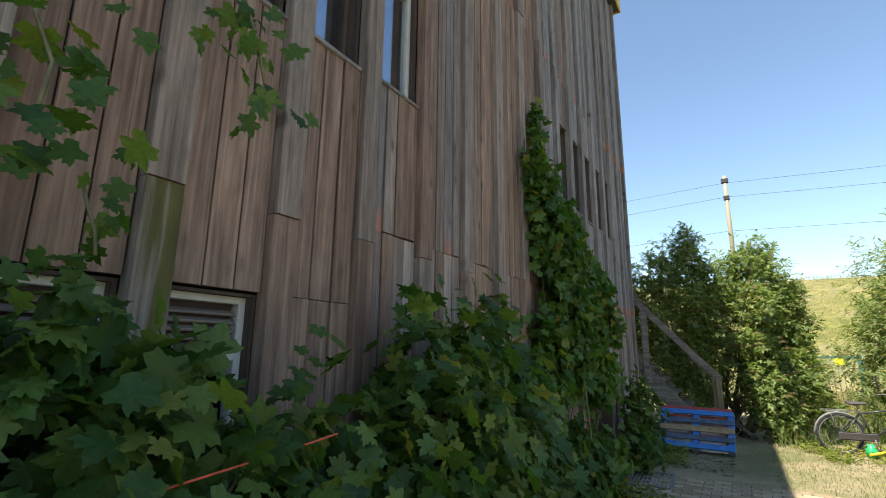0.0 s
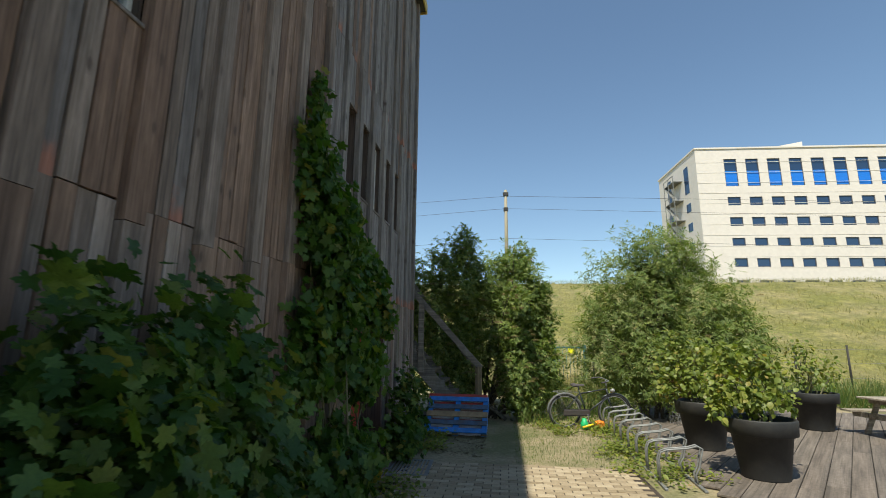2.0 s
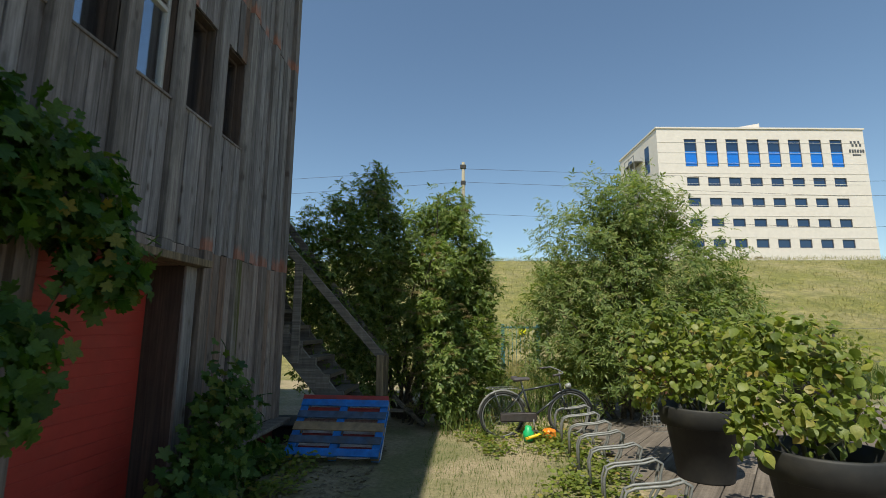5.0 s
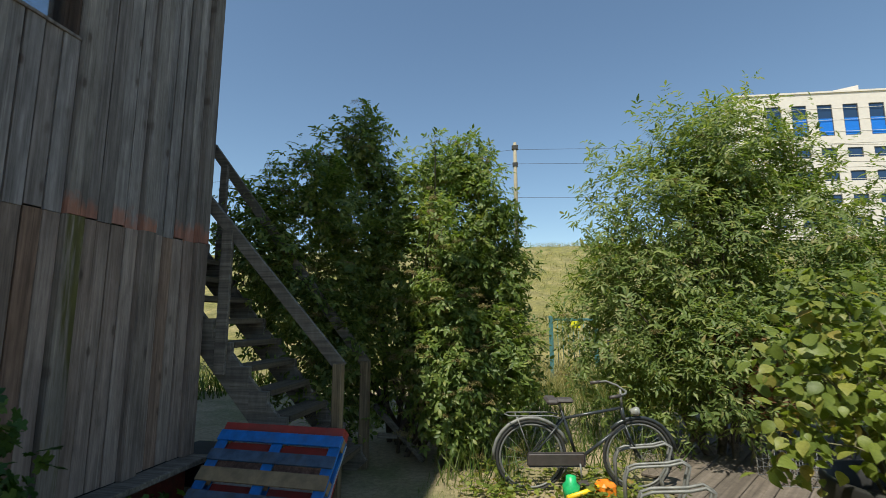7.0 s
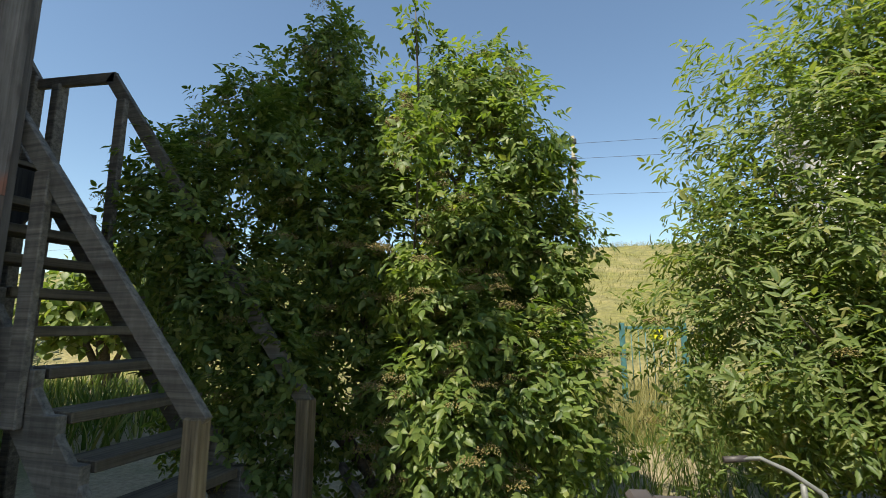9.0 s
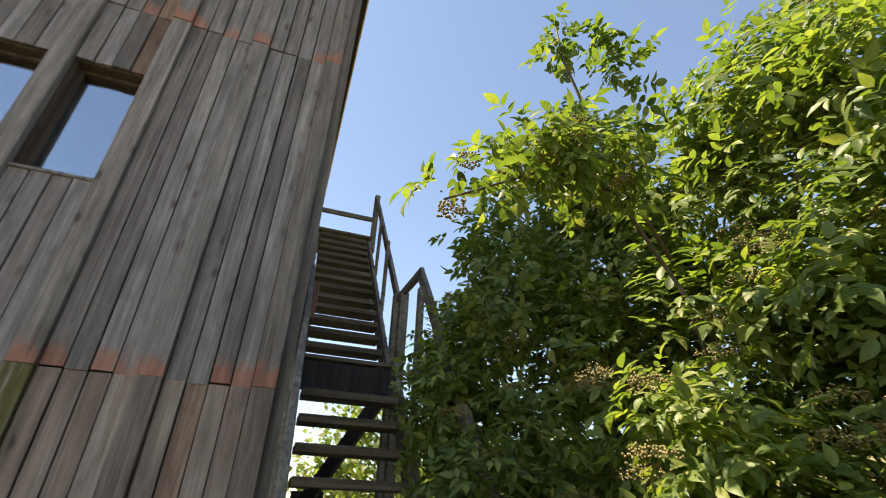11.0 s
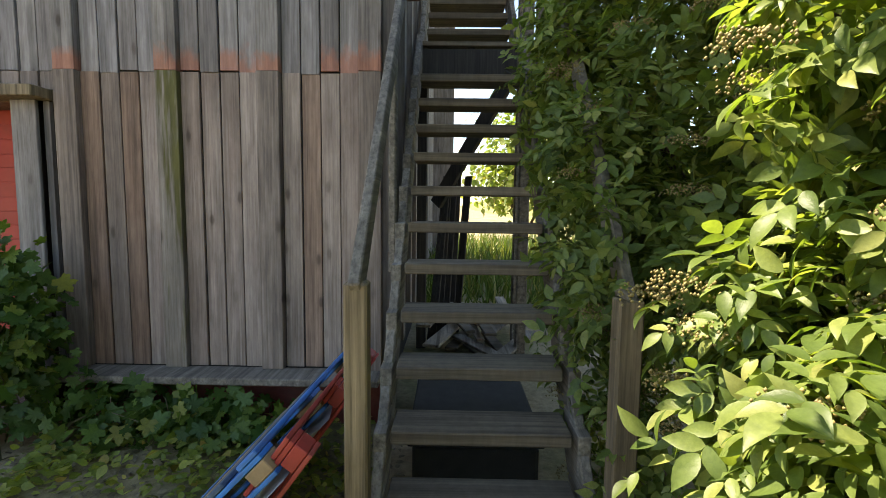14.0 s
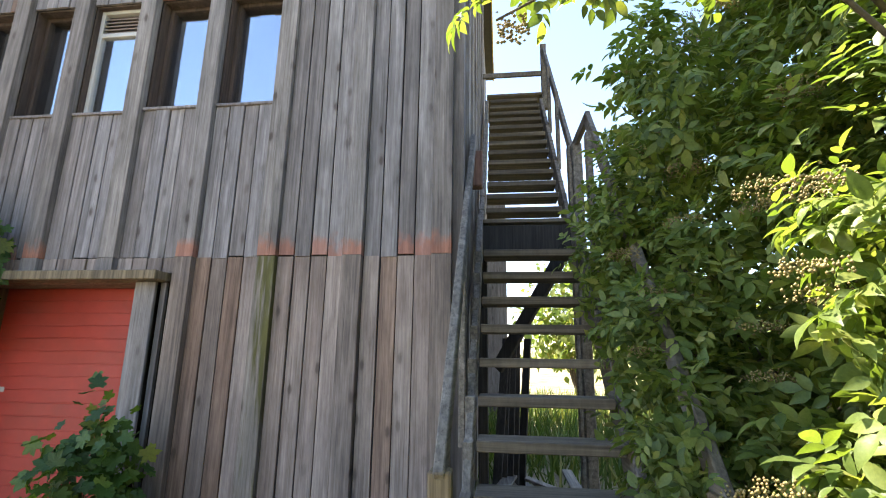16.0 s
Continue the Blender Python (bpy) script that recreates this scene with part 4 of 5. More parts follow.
# ---------------------------------------------------------------- pots on the deck
def deck():
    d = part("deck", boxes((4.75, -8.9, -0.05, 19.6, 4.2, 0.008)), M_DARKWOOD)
    tagged(d, "large weathered grey timber deck", "deck", kind="structure")
    a = math.radians(-33)
    way, side = (-math.sin(a), math.cos(a)), (math.cos(a), math.sin(a))
    rnd = random.Random(8)
    for i in range(-16, 72):
        # each strip runs the way the boards lie, cut where it leaves the deck
        ox, oy = 4.3 + i * 0.235 * side[0], -4.0 + i * 0.235 * side[1]
        lo = max((4.5 + rnd.uniform(-.12, .12) - ox) / way[0], (-9.0 - oy) / way[1])
        hi = min((19.5 - ox) / way[0], (4.25 - oy) / way[1])
        v = lo
        cut = lo + rnd.uniform(2.0, 3.8)
        while hi - v > 0.15:
            end = min(cut, hi)
            l = end - v - 0.006
            m = (v + end) / 2
            ob = part("plank", boxes((-0.1125, -l / 2, 0.0, 0.1125, l / 2, 0.03), bevel=.005), M_DECK, d)
            ob.matrix_basis = pose(ox + way[0] * m, oy + way[1] * m, 0.012 + rnd.uniform(-.002, .002), 0, 0, -33)
            v, cut = end, end + 3.8


def pot(x, y, r, h, seed, blob, n, label):
    p = thing("plant_pot", label, "plant pot", pose(x, y, 0.04), group="large black plant pots")
    part("tub", lathe([(0.0, 0.0), (r * .66, 0.0), (r * .67, .02), (r * .86, h * .72), (r * .965, h * .73), (r, h * .74), (r * 1.03, h * .98), (r * 1.01, h), (r * .95, h), (r * .92, h * .8), (r * .9, h * .76), (0, h * .76)]), M_BLACK, p)
    part("soil", lathe([(0, h * .8), (r * .5, h * .81), (r * .9, h * .79)]), M_SOIL, p)
    s = thing("pot_shrub", "leafy yellow-green shrub growing in a black pot", "shrub", pose(x, y, 0))
    bl = [tuple(b) for b in blob]
    part("stem", stems(bl, (0, 0, h * .8), seed, 8, .016, .12), M_STEM, s)
    part("foliage", simple_crown("foliage", seed, bl, n, 0.088, .72, M_POTLEAF, shape=OVATE, rim=.2, face=(0, -.3, .9), lean=.55), None, s)


deck()
pot(5.28, -2.9, .41, .74, 81, [(-.42, 0, 1.15, .3, .3, .34), (-.1, .1, 1.48, .34, .34, .26), (.22, .05, 1.32, .28, .3, .3), (-.1, -.15, 1.02, .34, .3, .24), (-.3, .1, 1.6, .2, .2, .2), (.36, 0, 1.0, .16, .18, .2), (-.55, -.1, .9, .15, .18, .2)], 1150, "tall tapered black plastic pot with a leafy shrub")
pot(5.25, -1.1, .42, .76, 82, [(-.4, 0, 1.35, .36, .34, .4), (.05, .1, 1.55, .4, .36, .32), (.5, .05, 1.4, .34, .34, .36), (-.1, -.15, 1.1, .4, .34, .3), (-.3, .1, 1.78, .22, .22, .22), (-.62, -.1, 1.0, .2, .2, .26)], 1350, "tall tapered black plastic pot with a dense shrub")
pot(8.33, 1.3, .44, .74, 83, [(0, 0, 1.3, .55, .5, .5), (-.2, 0, 1.65, .3, .3, .25), (.3, 0, 1.1, .3, .3, .3)], 420, "tall tapered black plastic pot with a sparse shrub")


# ---------------------------------------------------------------- distance
def office():
    o = thing("office_building", "white panelled office block with rows of dark blue windows", "building", pose(32.6, 66.5, 0, 0, 0, 3.3) @ pose(-32.6, -66.5, 0))
    X0, X1, Y, Z1 = 32.6, 65.6, 66.5, 32.9
    m_panel = plain("white_panels", (0.64, 0.58, 0.535), 0.6, spread=0.05, scale=2)
    m_blue, nt, b = mat("office_glass", 0.08)
    b.inputs["Base Color"].default_value = (0.015, 0.04, 0.10, 1)
    b.inputs["Specular IOR Level"].default_value = 0.9
    m_blind = plain("blue_blind", (0.01, 0.16, 0.62), 0.4, spread=0.15)
    m_fr = plain("dark_window_frame", (0.08, 0.08, 0.09), 0.5)
    bay0, bay = 36.9, 3.31
    lows = [(3.3, 4.7), (6.7, 8.1), (10.3, 11.7), (13.75, 15.1), (17.0, 18.3), (20.2, 21.6), (23.5, 24.9), (26.65, 31.2)]
    wall = part("wall", boxes(*([(X0, Y, -1, bay0, Y + .4, Z1), (bay0 + 7 * bay + 1.95, Y, -1, X1, Y + .4, Z1)]
                + [(bay0 + i * bay + 1.95, Y, -1, bay0 + (i + 1) * bay, Y + .4, Z1) for i in range(7)]
                + [(bay0 + i * bay, Y, a, bay0 + i * bay + 1.95, Y + .4, b2) for i in range(8) for a, b2 in zip([-1] + [q[1] for q in lows], [q[0] for q in lows] + [Z1])]
                + [(X0, Y + .4, -1, X0 + .4, Y + 15, Z1), (X1 - .4, Y + .4, -1, X1, Y + 15, Z1), (X0, Y + 15, -1, X1, Y + 15.4, Z1)])), m_panel, o)
    for z in [1.7 * i for i in range(2, 19)]:
        part("panel_joint", boxes((X0 + .02, Y - .03, z, X1 - .02, Y + .02, z + .05)), plain("panel_joint_grey", (.58, .53, .49), .7) if z < 3.5 else bpy.data.materials["panel_joint_grey"], wall)
    part("roof", boxes((X0 - .15, Y - .15, Z1, X1 + .15, Y + 15.5, Z1 + .25)), m_panel, o)
    wedge = boxes((X0 + 10.5, Y + 2, Z1 + .26, X0 + 18, Y + 9, Z1 + 1.9))
    for v in wedge.verts:
        if v.co.z > Z1 + 1 and v.co.x < X0 + 12:
            v.co.z = Z1 + .45
    part("roof_housing", wedge, m_panel, o)
    for i in range(8):
        for a, b2 in lows:
            x = bay0 + i * bay
            w = part("window", boxes((x, Y + .14, a, x + 1.95, Y + .2, b2)), m_blue, o)
            part("frame", boxes((x, Y + .06, a, x + .1, Y + .14, b2), (x + 1.85, Y + .06, a, x + 1.95, Y + .14, b2), (x + .1, Y + .06, a, x + 1.85, Y + .14, a + .1), (x + .1, Y + .06, b2 - .1, x + 1.85, Y + .14, b2)), m_fr, w)
            if b2 - a > 3:
                part("blind", boxes((x + .1, Y + .1, a + .12, x + 1.85, Y + .135, b2 - 2.0)), m_blind, w)
    for a, b2 in lows:
        for yy in (3.0, 10.0):
            part("window", boxes((X0 - .03, Y + yy, a, X0 + .03, Y + yy + 1.6, b2)), m_blue, o)
    fe = part("fire_escape", boxes((X0 - 1.5, Y + 5.5, 29.4, X0, Y + 9.5, 29.52)), M_STEEL, o)
    for z in (8.5, 12, 15.5, 19, 22.5, 26):
        part("landing", boxes((X0 - 1.5, Y + 5.5, z, X0, Y + 9.5, z + .12)), M_STEEL, fe)
    for z in (8.5, 12, 15.5, 19, 22.5, 26):
        part("flight", beam((X0 - 1.2, Y + 5.6, z), (X0 - 1.2, Y + 9.4, z + 3.5), .7, .1), M_STEEL, fe)
    for z in (8.5, 12, 15.5, 19, 22.5, 26, 29.4):
        part("guard", boxes((X0 - 1.55, Y + 5.5, z + 1.0, X0 - 1.48, Y + 9.5, z + 1.08)), M_STEEL, fe)
    for yy in (5.5, 7.5, 9.4):
        part("upright", boxes((X0 - 1.55, Y + yy, 4, X0 - 1.45, Y + yy + .1, 30.5)), M_STEEL, fe)
    # sign as plain shapes
    for i in range(3):
        part("sign_mark", boxes((X1 - 2.3 + i * .6, Y - .05, 30.6, X1 - 2.0 + i * .6, Y - .005, 31.0), (X1 - 2.1 + i * .6, Y - .05, 30.1, X1 - 1.8 + i * .6, Y - .005, 30.5)), m_fr, o)
    for i in range(6):
        part("sign_bar", boxes((X1 - 2.6 + i * .42, Y - .05, 29.1, X1 - 2.32 + i * .42, Y - .005, 29.6)), m_fr, o)
    part("sign_bar", boxes((X1 - 2.1, Y - .05, 28.6, X1 - .8, Y - .005, 28.8)), m_fr, o)


office()


def power_pole():
    p = thing("power_pole", "tall pale pole carrying overhead wires on the dike", "pole")
    x, y, z1 = 2.2, 40.0, 18.3
    part("shaft", tube([(x, y, 7.2), (x, y, 13), (x, y, z1)], [.22, .19, .15], 10), plain("pale_pole", (.3, .26, .19), .85), p)
    part("bracket", boxes((x - .3, y - .2, z1 - .7, x + .3, y + .2, z1 - .3), bevel=.03), M_BLACK, p)
    part("bracket", boxes((x - .25, y - .2, z1 - 2.4, x + .25, y + .2, z1 - 2.0), bevel=.03), M_BLACK, p)
    for i, (za, zb, zc) in enumerate(((17.6, 17.2, 16.8), (16.2, 16.0, 15.8), (12.9, 13.0, 13.4))):
        part("wire", tube([(-70, 40 + i, za - 1.5), (-30, 40 + i, za - 1.6), (x, y, za), (40, 40 + i, zb - 1.4), (90, 40 + i, zc - .6)], .016, 4), M_BLACK, p)


power_pole()


# ---------------------------------------------------------------- things by the stairs
def pallet(name, label, at, paint, boards, blocks_m):
    """A pallet that leans: u across, v up the slope, w off its face."""
    p = thing(name, label, "pallet", at)
    for i, v in enumerate((0.0, .165, .34, .52, .7)):
        part("deck_board", boxes((0, v, .1, 1.18, v + (.1 if i != 2 else .12), .12), bevel=.004), boards[i % len(boards)], p)
    for u in (0.0, .54, 1.08):
        part("bearer", boxes((u, 0, .078, u + .1, .8, .098), bevel=.003), paint, p)
        for v in (0.0, .34, .7):
            part("block", boxes((u, v, .02, u + .1, v + .1, .076), bevel=.004), blocks_m, p)
        part("skid", boxes((u, 0, 0, u + .1, .8, .018), bevel=.003), paint, p)
    return p


M_BLUE = plain("blue_pallet_paint", (0.01, 0.15, 0.46), 0.5, spread=0.35, scale=8, dirt=0.6)
M_BLUEWORN = plain("worn_blue_board", (0.05, 0.085, 0.14), 0.8, spread=0.5, scale=9, dirt=0.8)
M_TAN = plain("bare_pallet_board", (0.26, 0.18, 0.10), 0.85, spread=0.3, scale=9, dirt=0.4)
M_REDPAL = plain("red_pallet_paint", (0.33, 0.035, 0.025), 0.6, spread=0.25, scale=8, dirt=0.35)
M_SHEET = plain("translucent_sheet", (0.62, 0.62, 0.62), 0.35, spread=0.12)
LEAN = 50
pallet("blue_pallet", "worn blue wooden pallet leaning against the stair newel", pose(0.42, -0.63, 0.02, LEAN - 4, 0, -3), M_BLUE, [M_BLUE, M_BLUEWORN, M_TAN, M_BLUEWORN, M_BLUE], M_TAN)
pallet("red_pallet", "red painted pallet leaning behind a blue one", pose(0.40, -0.43, 0.0, LEAN + 4, 0, -3), M_REDPAL, [M_REDPAL, M_REDPAL, M_ORANGE], M_REDPAL)


def plastic_sheet():
    bm = bmesh.new()
    rnd = random.Random(2)
    g = [[bm.verts.new((i * .1, j * .09, .0 + .014 * math.sin(i * 1.3 + j) + rnd.uniform(0, .012))) for i in range(13)] for j in range(9)]
    for j in range(8):
        for i in range(12):
            bm.faces.new((g[j][i], g[j][i + 1], g[j + 1][i + 1], g[j + 1][i])).smooth = True
    ob = part("plastic_sheet", bm, M_SHEET, at=pose(0.40, -0.52, 0.02, LEAN, 0, -3))
    tagged(ob, "crumpled pale plastic sheet between two leaning pallets", "sheet")


plastic_sheet()


def plank_pile():
    p = thing("plank_pile", "untidy pile of old grey planks under the staircase", "wood pile")
    rnd = random.Random(12)
    for i in range(16):
        x, y, z = rnd.uniform(-2.7, -1.0), rnd.uniform(0.3, 1.3), 0.05 + 0.045 * (i // 2)
        a = rnd.uniform(-.5, .5)
        l = rnd.uniform(.7, 1.5)
        part("plank", beam((x - l / 2 * math.cos(a), y - l / 2 * math.sin(a), z), (x + l / 2 * math.cos(a), y + l / 2 * math.sin(a), z + rnd.uniform(-.02, .05)), rnd.uniform(.08, .18), .03), rnd.choice([M_GREYWOOD, M_TREAD, M_TABLEWOOD]), p)
    for i in range(5):
        y = 0.25 + .07 * i
        part("leaning_plank", beam((-2.1 - .1 * i, y, 0.0), (-2.7, y + rnd.uniform(0, .2), 1.9), .1, .025), M_DARKWOOD, p)


plank_pile()


def storage_box():
    # added near-black block: stands in for the deep shade below the lowest treads
    b = thing("storage_box", "dark block added under the stairs in place of the deep shade there", "box", pose(0.15, .62, 0))
    part("body", boxes((-.75, -.36, 0, .55, .34, .22), bevel=.02), M_BARRIER, b)
    part("lid", boxes((-.78, -.39, .225, .58, .37, .255), bevel=.012), M_BARRIER, b)
    for x in (-.5, .3):
        part("latch", boxes((x, -.40, .18, x + .08, -.392, .25)), M_STEEL, b)


storage_box()


def lean_branch():
    p = thing("timber_brace", "grey timber props leaning under the elder", "timber")
    part("prop", beam((1.95, 1.5, 0.02), (1.2, 1.9, 0.55), .05, .07), M_GREYWOOD, p)
    part("prop", beam((1.3, 1.75, 0.22), (2.5, 1.75, 0.2), .05, .06), M_GREYWOOD, p)


lean_branch()


def door_grate():
    g = thing("door_grate", "ribbed metal foot grate on the ground by the door", "grate", pose(0.62, -3.05, 0.0, 0, 0, 3))
    part("frame", boxes((-.3, -.42, 0, .3, -.39, .03), (-.3, .39, 0, .3, .42, .03), (-.3, -.39, 0, -.27, .39, .03), (.27, -.39, 0, .3, .39, .03)), M_STEEL, g)
    for i in range(11):
        part("bar", boxes((-.25 + i * .05, -.39, 0.004, -.232 + i * .05, .39, .026)), M_STEEL, g)


door_grate()
rope = part("rope", tube([(0.78, -10.2, 1.36), (0.76, -9.9, 1.385), (0.74, -9.5, 1.41), (0.7, -9.25, 1.42)], .003, 6), plain("red_rope", (.55, .09, .05), .7))
tagged(rope, "thin red-orange rope strung through the shrub", "rope")


# ---------------------------------------------------------------- bicycle
def torus_mesh(R, r, n=36, k=8):
    return tube([(R * math.cos(2 * math.pi * i / n), 0, R * math.sin(2 * math.pi * i / n)) for i in range(n)], r, k, close=True)


def bicycle():
    m_frame = plain("dark_bike_paint", (0.03, 0.035, 0.04), .3, spread=.2)
    m_tyre = plain("tyre_rubber", (0.03, 0.03, 0.03), .85)
    m_case = plain("chain_case_plastic", (0.06, 0.05, 0.05), .5)
    m_lamp = plain("lamp_lens", (0.25, 0.25, 0.24), .2)
    b = thing("bicycle", "old black city bicycle standing in tall grass", "bicycle", pose(3.18, 0.80, 0.0, 6, 0, 11))
    R = .335
    for x in (0.0, 1.06):
        w = part("wheel", torus_mesh(R, .017), m_tyre, b, "spoked wheel with a worn tyre", at=pose(x, 0, R))
        part("rim", torus_mesh(R - .03, .011), M_STEEL, w)
        part("hub", tube([(0, -.05, 0), (0, .05, 0)], .022, 10), M_STEEL, w)
        for i in range(18):
            a = i * 2 * math.pi / 18
            part("spoke", tube([(.02 * math.cos(a + 1.2), .02 * (-1) ** i, .02 * math.sin(a + 1.2)), ((R - .035) * math.cos(a), 0, (R - .035) * math.sin(a))], .0016, 4), M_STEEL, w)
        part("mudguard", tube([((R + .035) * math.cos(a), 0, (R + .035) * math.sin(a)) for a in [radians(q) for q in (range(20, 200, 15) if x == 0 else range(10, 150, 14))]], .02, 6), M_STEEL if x == 0 else m_frame, w)
    bb, seat, head_t, head_b = (.46, 0, .29), (.30, 0, .78), (.90, 0, .80), (.93, 0, .64)
    part("frame", tube([bb, seat], .016), m_frame, b)
    part("frame", tube([(.33, 0, .70), head_t], .015), m_frame, b)
    part("frame", tube([bb, head_b], .017), m_frame, b)
    part("frame", tube([head_t, head_b], .02), m_frame, b)
    for y in (-.05, .05):
        part("stay", tube([(0, y, R), (.32, y * .3, .70)], .009), m_frame, b)
        part("stay", tube([(0, y, R), bb], .009), m_frame, b)
        part("fork", tube([head_b, (.97, y, .5), (1.06, y, R)], .011), m_frame, b)
    part("seat_post", tube([seat, (.28, 0, .86)], .013), M_STEEL, b)
    sad = boxes((.14, -.1, .85, .26, .1, .90), (.24, -.055, .855, .42, .055, .895), bevel=.02)
    part("saddle", sad, m_case, b, "worn black saddle")
    part("stem", tube([head_t, (.89, 0, .98)], .013), M_STEEL, b)
    part("handlebar", tube([(.72, -.28, .98), (.84, -.25, 1.0), (.9, -.12, .99), (.9, .12, .99), (.84, .25, 1.0), (.72, .28, .98)], .011), M_STEEL, b)
    for y in (-.28, .28):
        part("grip", tube([(.68, y * 1.01, .975), (.79, y * .97, .99)], .017), m_case, b)
    part("headlight", lathe([(0, -.03), (.03, -.03), (.045, .03), (.04, .05), (0, .055)], 14), m_lamp, b, at=pose(1.02, 0, .76, 0, 80, 0))
    part("chain_case", boxes((-.05, -.075, .25, .52, -.05, .39), bevel=.02), m_case, b)
    part("crank", tube([(.46, -.09, .29), (.47, -.1, .13)], .009), M_STEEL, b)
    part("pedal", boxes((.42, -.19, .12, .52, -.105, .145), bevel=.006), m_case, b)
    for y in (-.06, .06):
        part("carrier", tube([(-.22, y, .74), (.2, y, .74), (.28, y, .72)], .006), M_STEEL, b)
        part("carrier_leg", tube([(-.15, y, .74), (0, y, R)], .005), M_STEEL, b)
    part("carrier_end", tube([(-.22, -.06, .74), (-.26, 0, .74), (-.22, .06, .74)], .006), M_STEEL, b)
    part("kickstand", tube([(.42, .05, .28), (.3, .16, .02)], .009), M_STEEL, b)


bicycle()


def bike_rack():
    r = thing("bike_rack", "low galvanised steel bicycle rack of bent hoops", "bike rack", group="bicycle racks in a row")
    for dy in (0, .085):
        part("hoop", tube([(0, dy, -.02), (.0, dy, .30), (.03, dy, .38), (.10, dy, .41), (.36, dy, .44), (.46, dy, .47), (.52, dy, .44), (.50, dy, .36), (.47, dy, .22), (.42, dy, .14), (.44, dy, .0)], .0125, 8), M_STEEL, r)
    part("tie", tube([(.03, 0, .38), (.03, .085, .38)], .01, 6), M_STEEL, r)
    part("tie", tube([(.52, 0, .44), (.52, .085, .44)], .01, 6), M_STEEL, r)
    part("foot_bar", boxes((-.02, -.28, 0.005, .02, .32, .03), bevel=.004), M_STEEL, r)
    part("foot_bar", boxes((.42, -.28, 0.005, .46, .32, .03), bevel=.004), M_STEEL, r)
    return r


rack = bike_rack()
rack.matrix_basis = pose(3.86, -3.3, 0, 0, 0, -3)
for i in range(1, 8):
    copy_thing(rack, pose(3.86 + .02 * i, -3.3 + .6 * i, 0, 0, 0, -3 + (i * 37 % 5) - 2))


def toy():
    t = thing("garden_toy", "bright yellow, orange and green plastic toy on the grass", "toy", pose(3.7, .55, .02, 0, 0, 25))
    part("handle", tube([(-.22, 0, .05), (0, .0, .09), (.12, 0, .12)], .022, 8), plain("yellow_plastic", (.8, .5, .02), .4), t)
    part("scoop", boxes((.1, -.08, .02, .26, .09, .16), bevel=.03), plain("orange_plastic", (.8, .22, .02), .4), t)
    part("can", lathe([(0, 0), (.07, 0), (.08, .12), (.05, .15), (.045, .2), (.035, .2), (0, .14)], 16), plain("green_plastic", (.02, .4, .14), .4), t, at=pose(-.12, .1, 0))


toy()


def wire_crate():
    c = thing("wire_crate", "small grey wire basket on the deck", "crate", pose(5.85, 1.42, .045, 0, 0, 5))
    for z in (0, .08, .16, .24):
        part("hoop", tube([(-.3, -.18, z), (.3, -.18, z), (.3, .18, z), (-.3, .18, z)], .004, 5, close=True), M_STEEL, c)
    for i in range(11):
        x = -.3 + i * .06
        part("wire", tube([(x, -.18, .24), (x, -.18, 0), (x, .18, 0), (x, .18, .24)], .003, 4), M_STEEL, c)


wire_crate()


def red_shrub():
    t = thing("red_shrub", "low shrub with reddish brown leaves below a taller bush", "shrub")
    bl = [(5.6, 1.7, 1.15, .4, .3, .4), (5.9, 1.75, .8, .35, .3, .35)]
    m = leafy("red_brown_leaf", [(0, (.10, .05, .03)), (.6, (.17, .075, .045)), (1, (.24, .14, .07))])
    part("stem", stems(bl, (5.7, 1.75), 44, 6, .012, .15), M_STEM, t)
    part("foliage", simple_crown("foliage", 45, bl, 420, .09, .6, m, shape=LANCE, rim=.3), None, t)


red_shrub()


def picnic_table():
    t = thing("picnic_table", "weathered wooden picnic table with fixed benches on the deck", "picnic table", pose(9.7, .35, .04, 0, 0, 5))
    for i in range(5):
        part("top_board", boxes((-.95, -.36 + i * .145, .70, .95, -.225 + i * .145, .735), bevel=.005), M_TABLEWOOD, t)
    for s in (-1, 1):
        for k in range(2):
            y = s * (.62 + .145 * k)
            part("bench_board", boxes((-.95, y - .065, .42, .95, y + .065, .455), bevel=.005), M_TABLEWOOD, t)
        part("cross_beam", boxes((s * .7 - .035, -.8, .32, s * .7 + .035, .8, .418), bevel=.005), M_TABLEWOOD, t)
        part("top_cleat", boxes((s * .7 - .035, -.36, .61, s * .7 + .035, .36, .698), bevel=.005), M_TABLEWOOD, t)
        for q in (-1, 1):
            part("leg", beam((s * .64, q * .62, 0), (s * .64, q * .22, .69), .045, .1, up=(1, 0, 0)), M_TABLEWOOD, t)
        part("brace", beam((s * .66, 0, .37), (s * .15, 0, .68), .06, .045), M_DARKWOOD, t)


picnic_table()


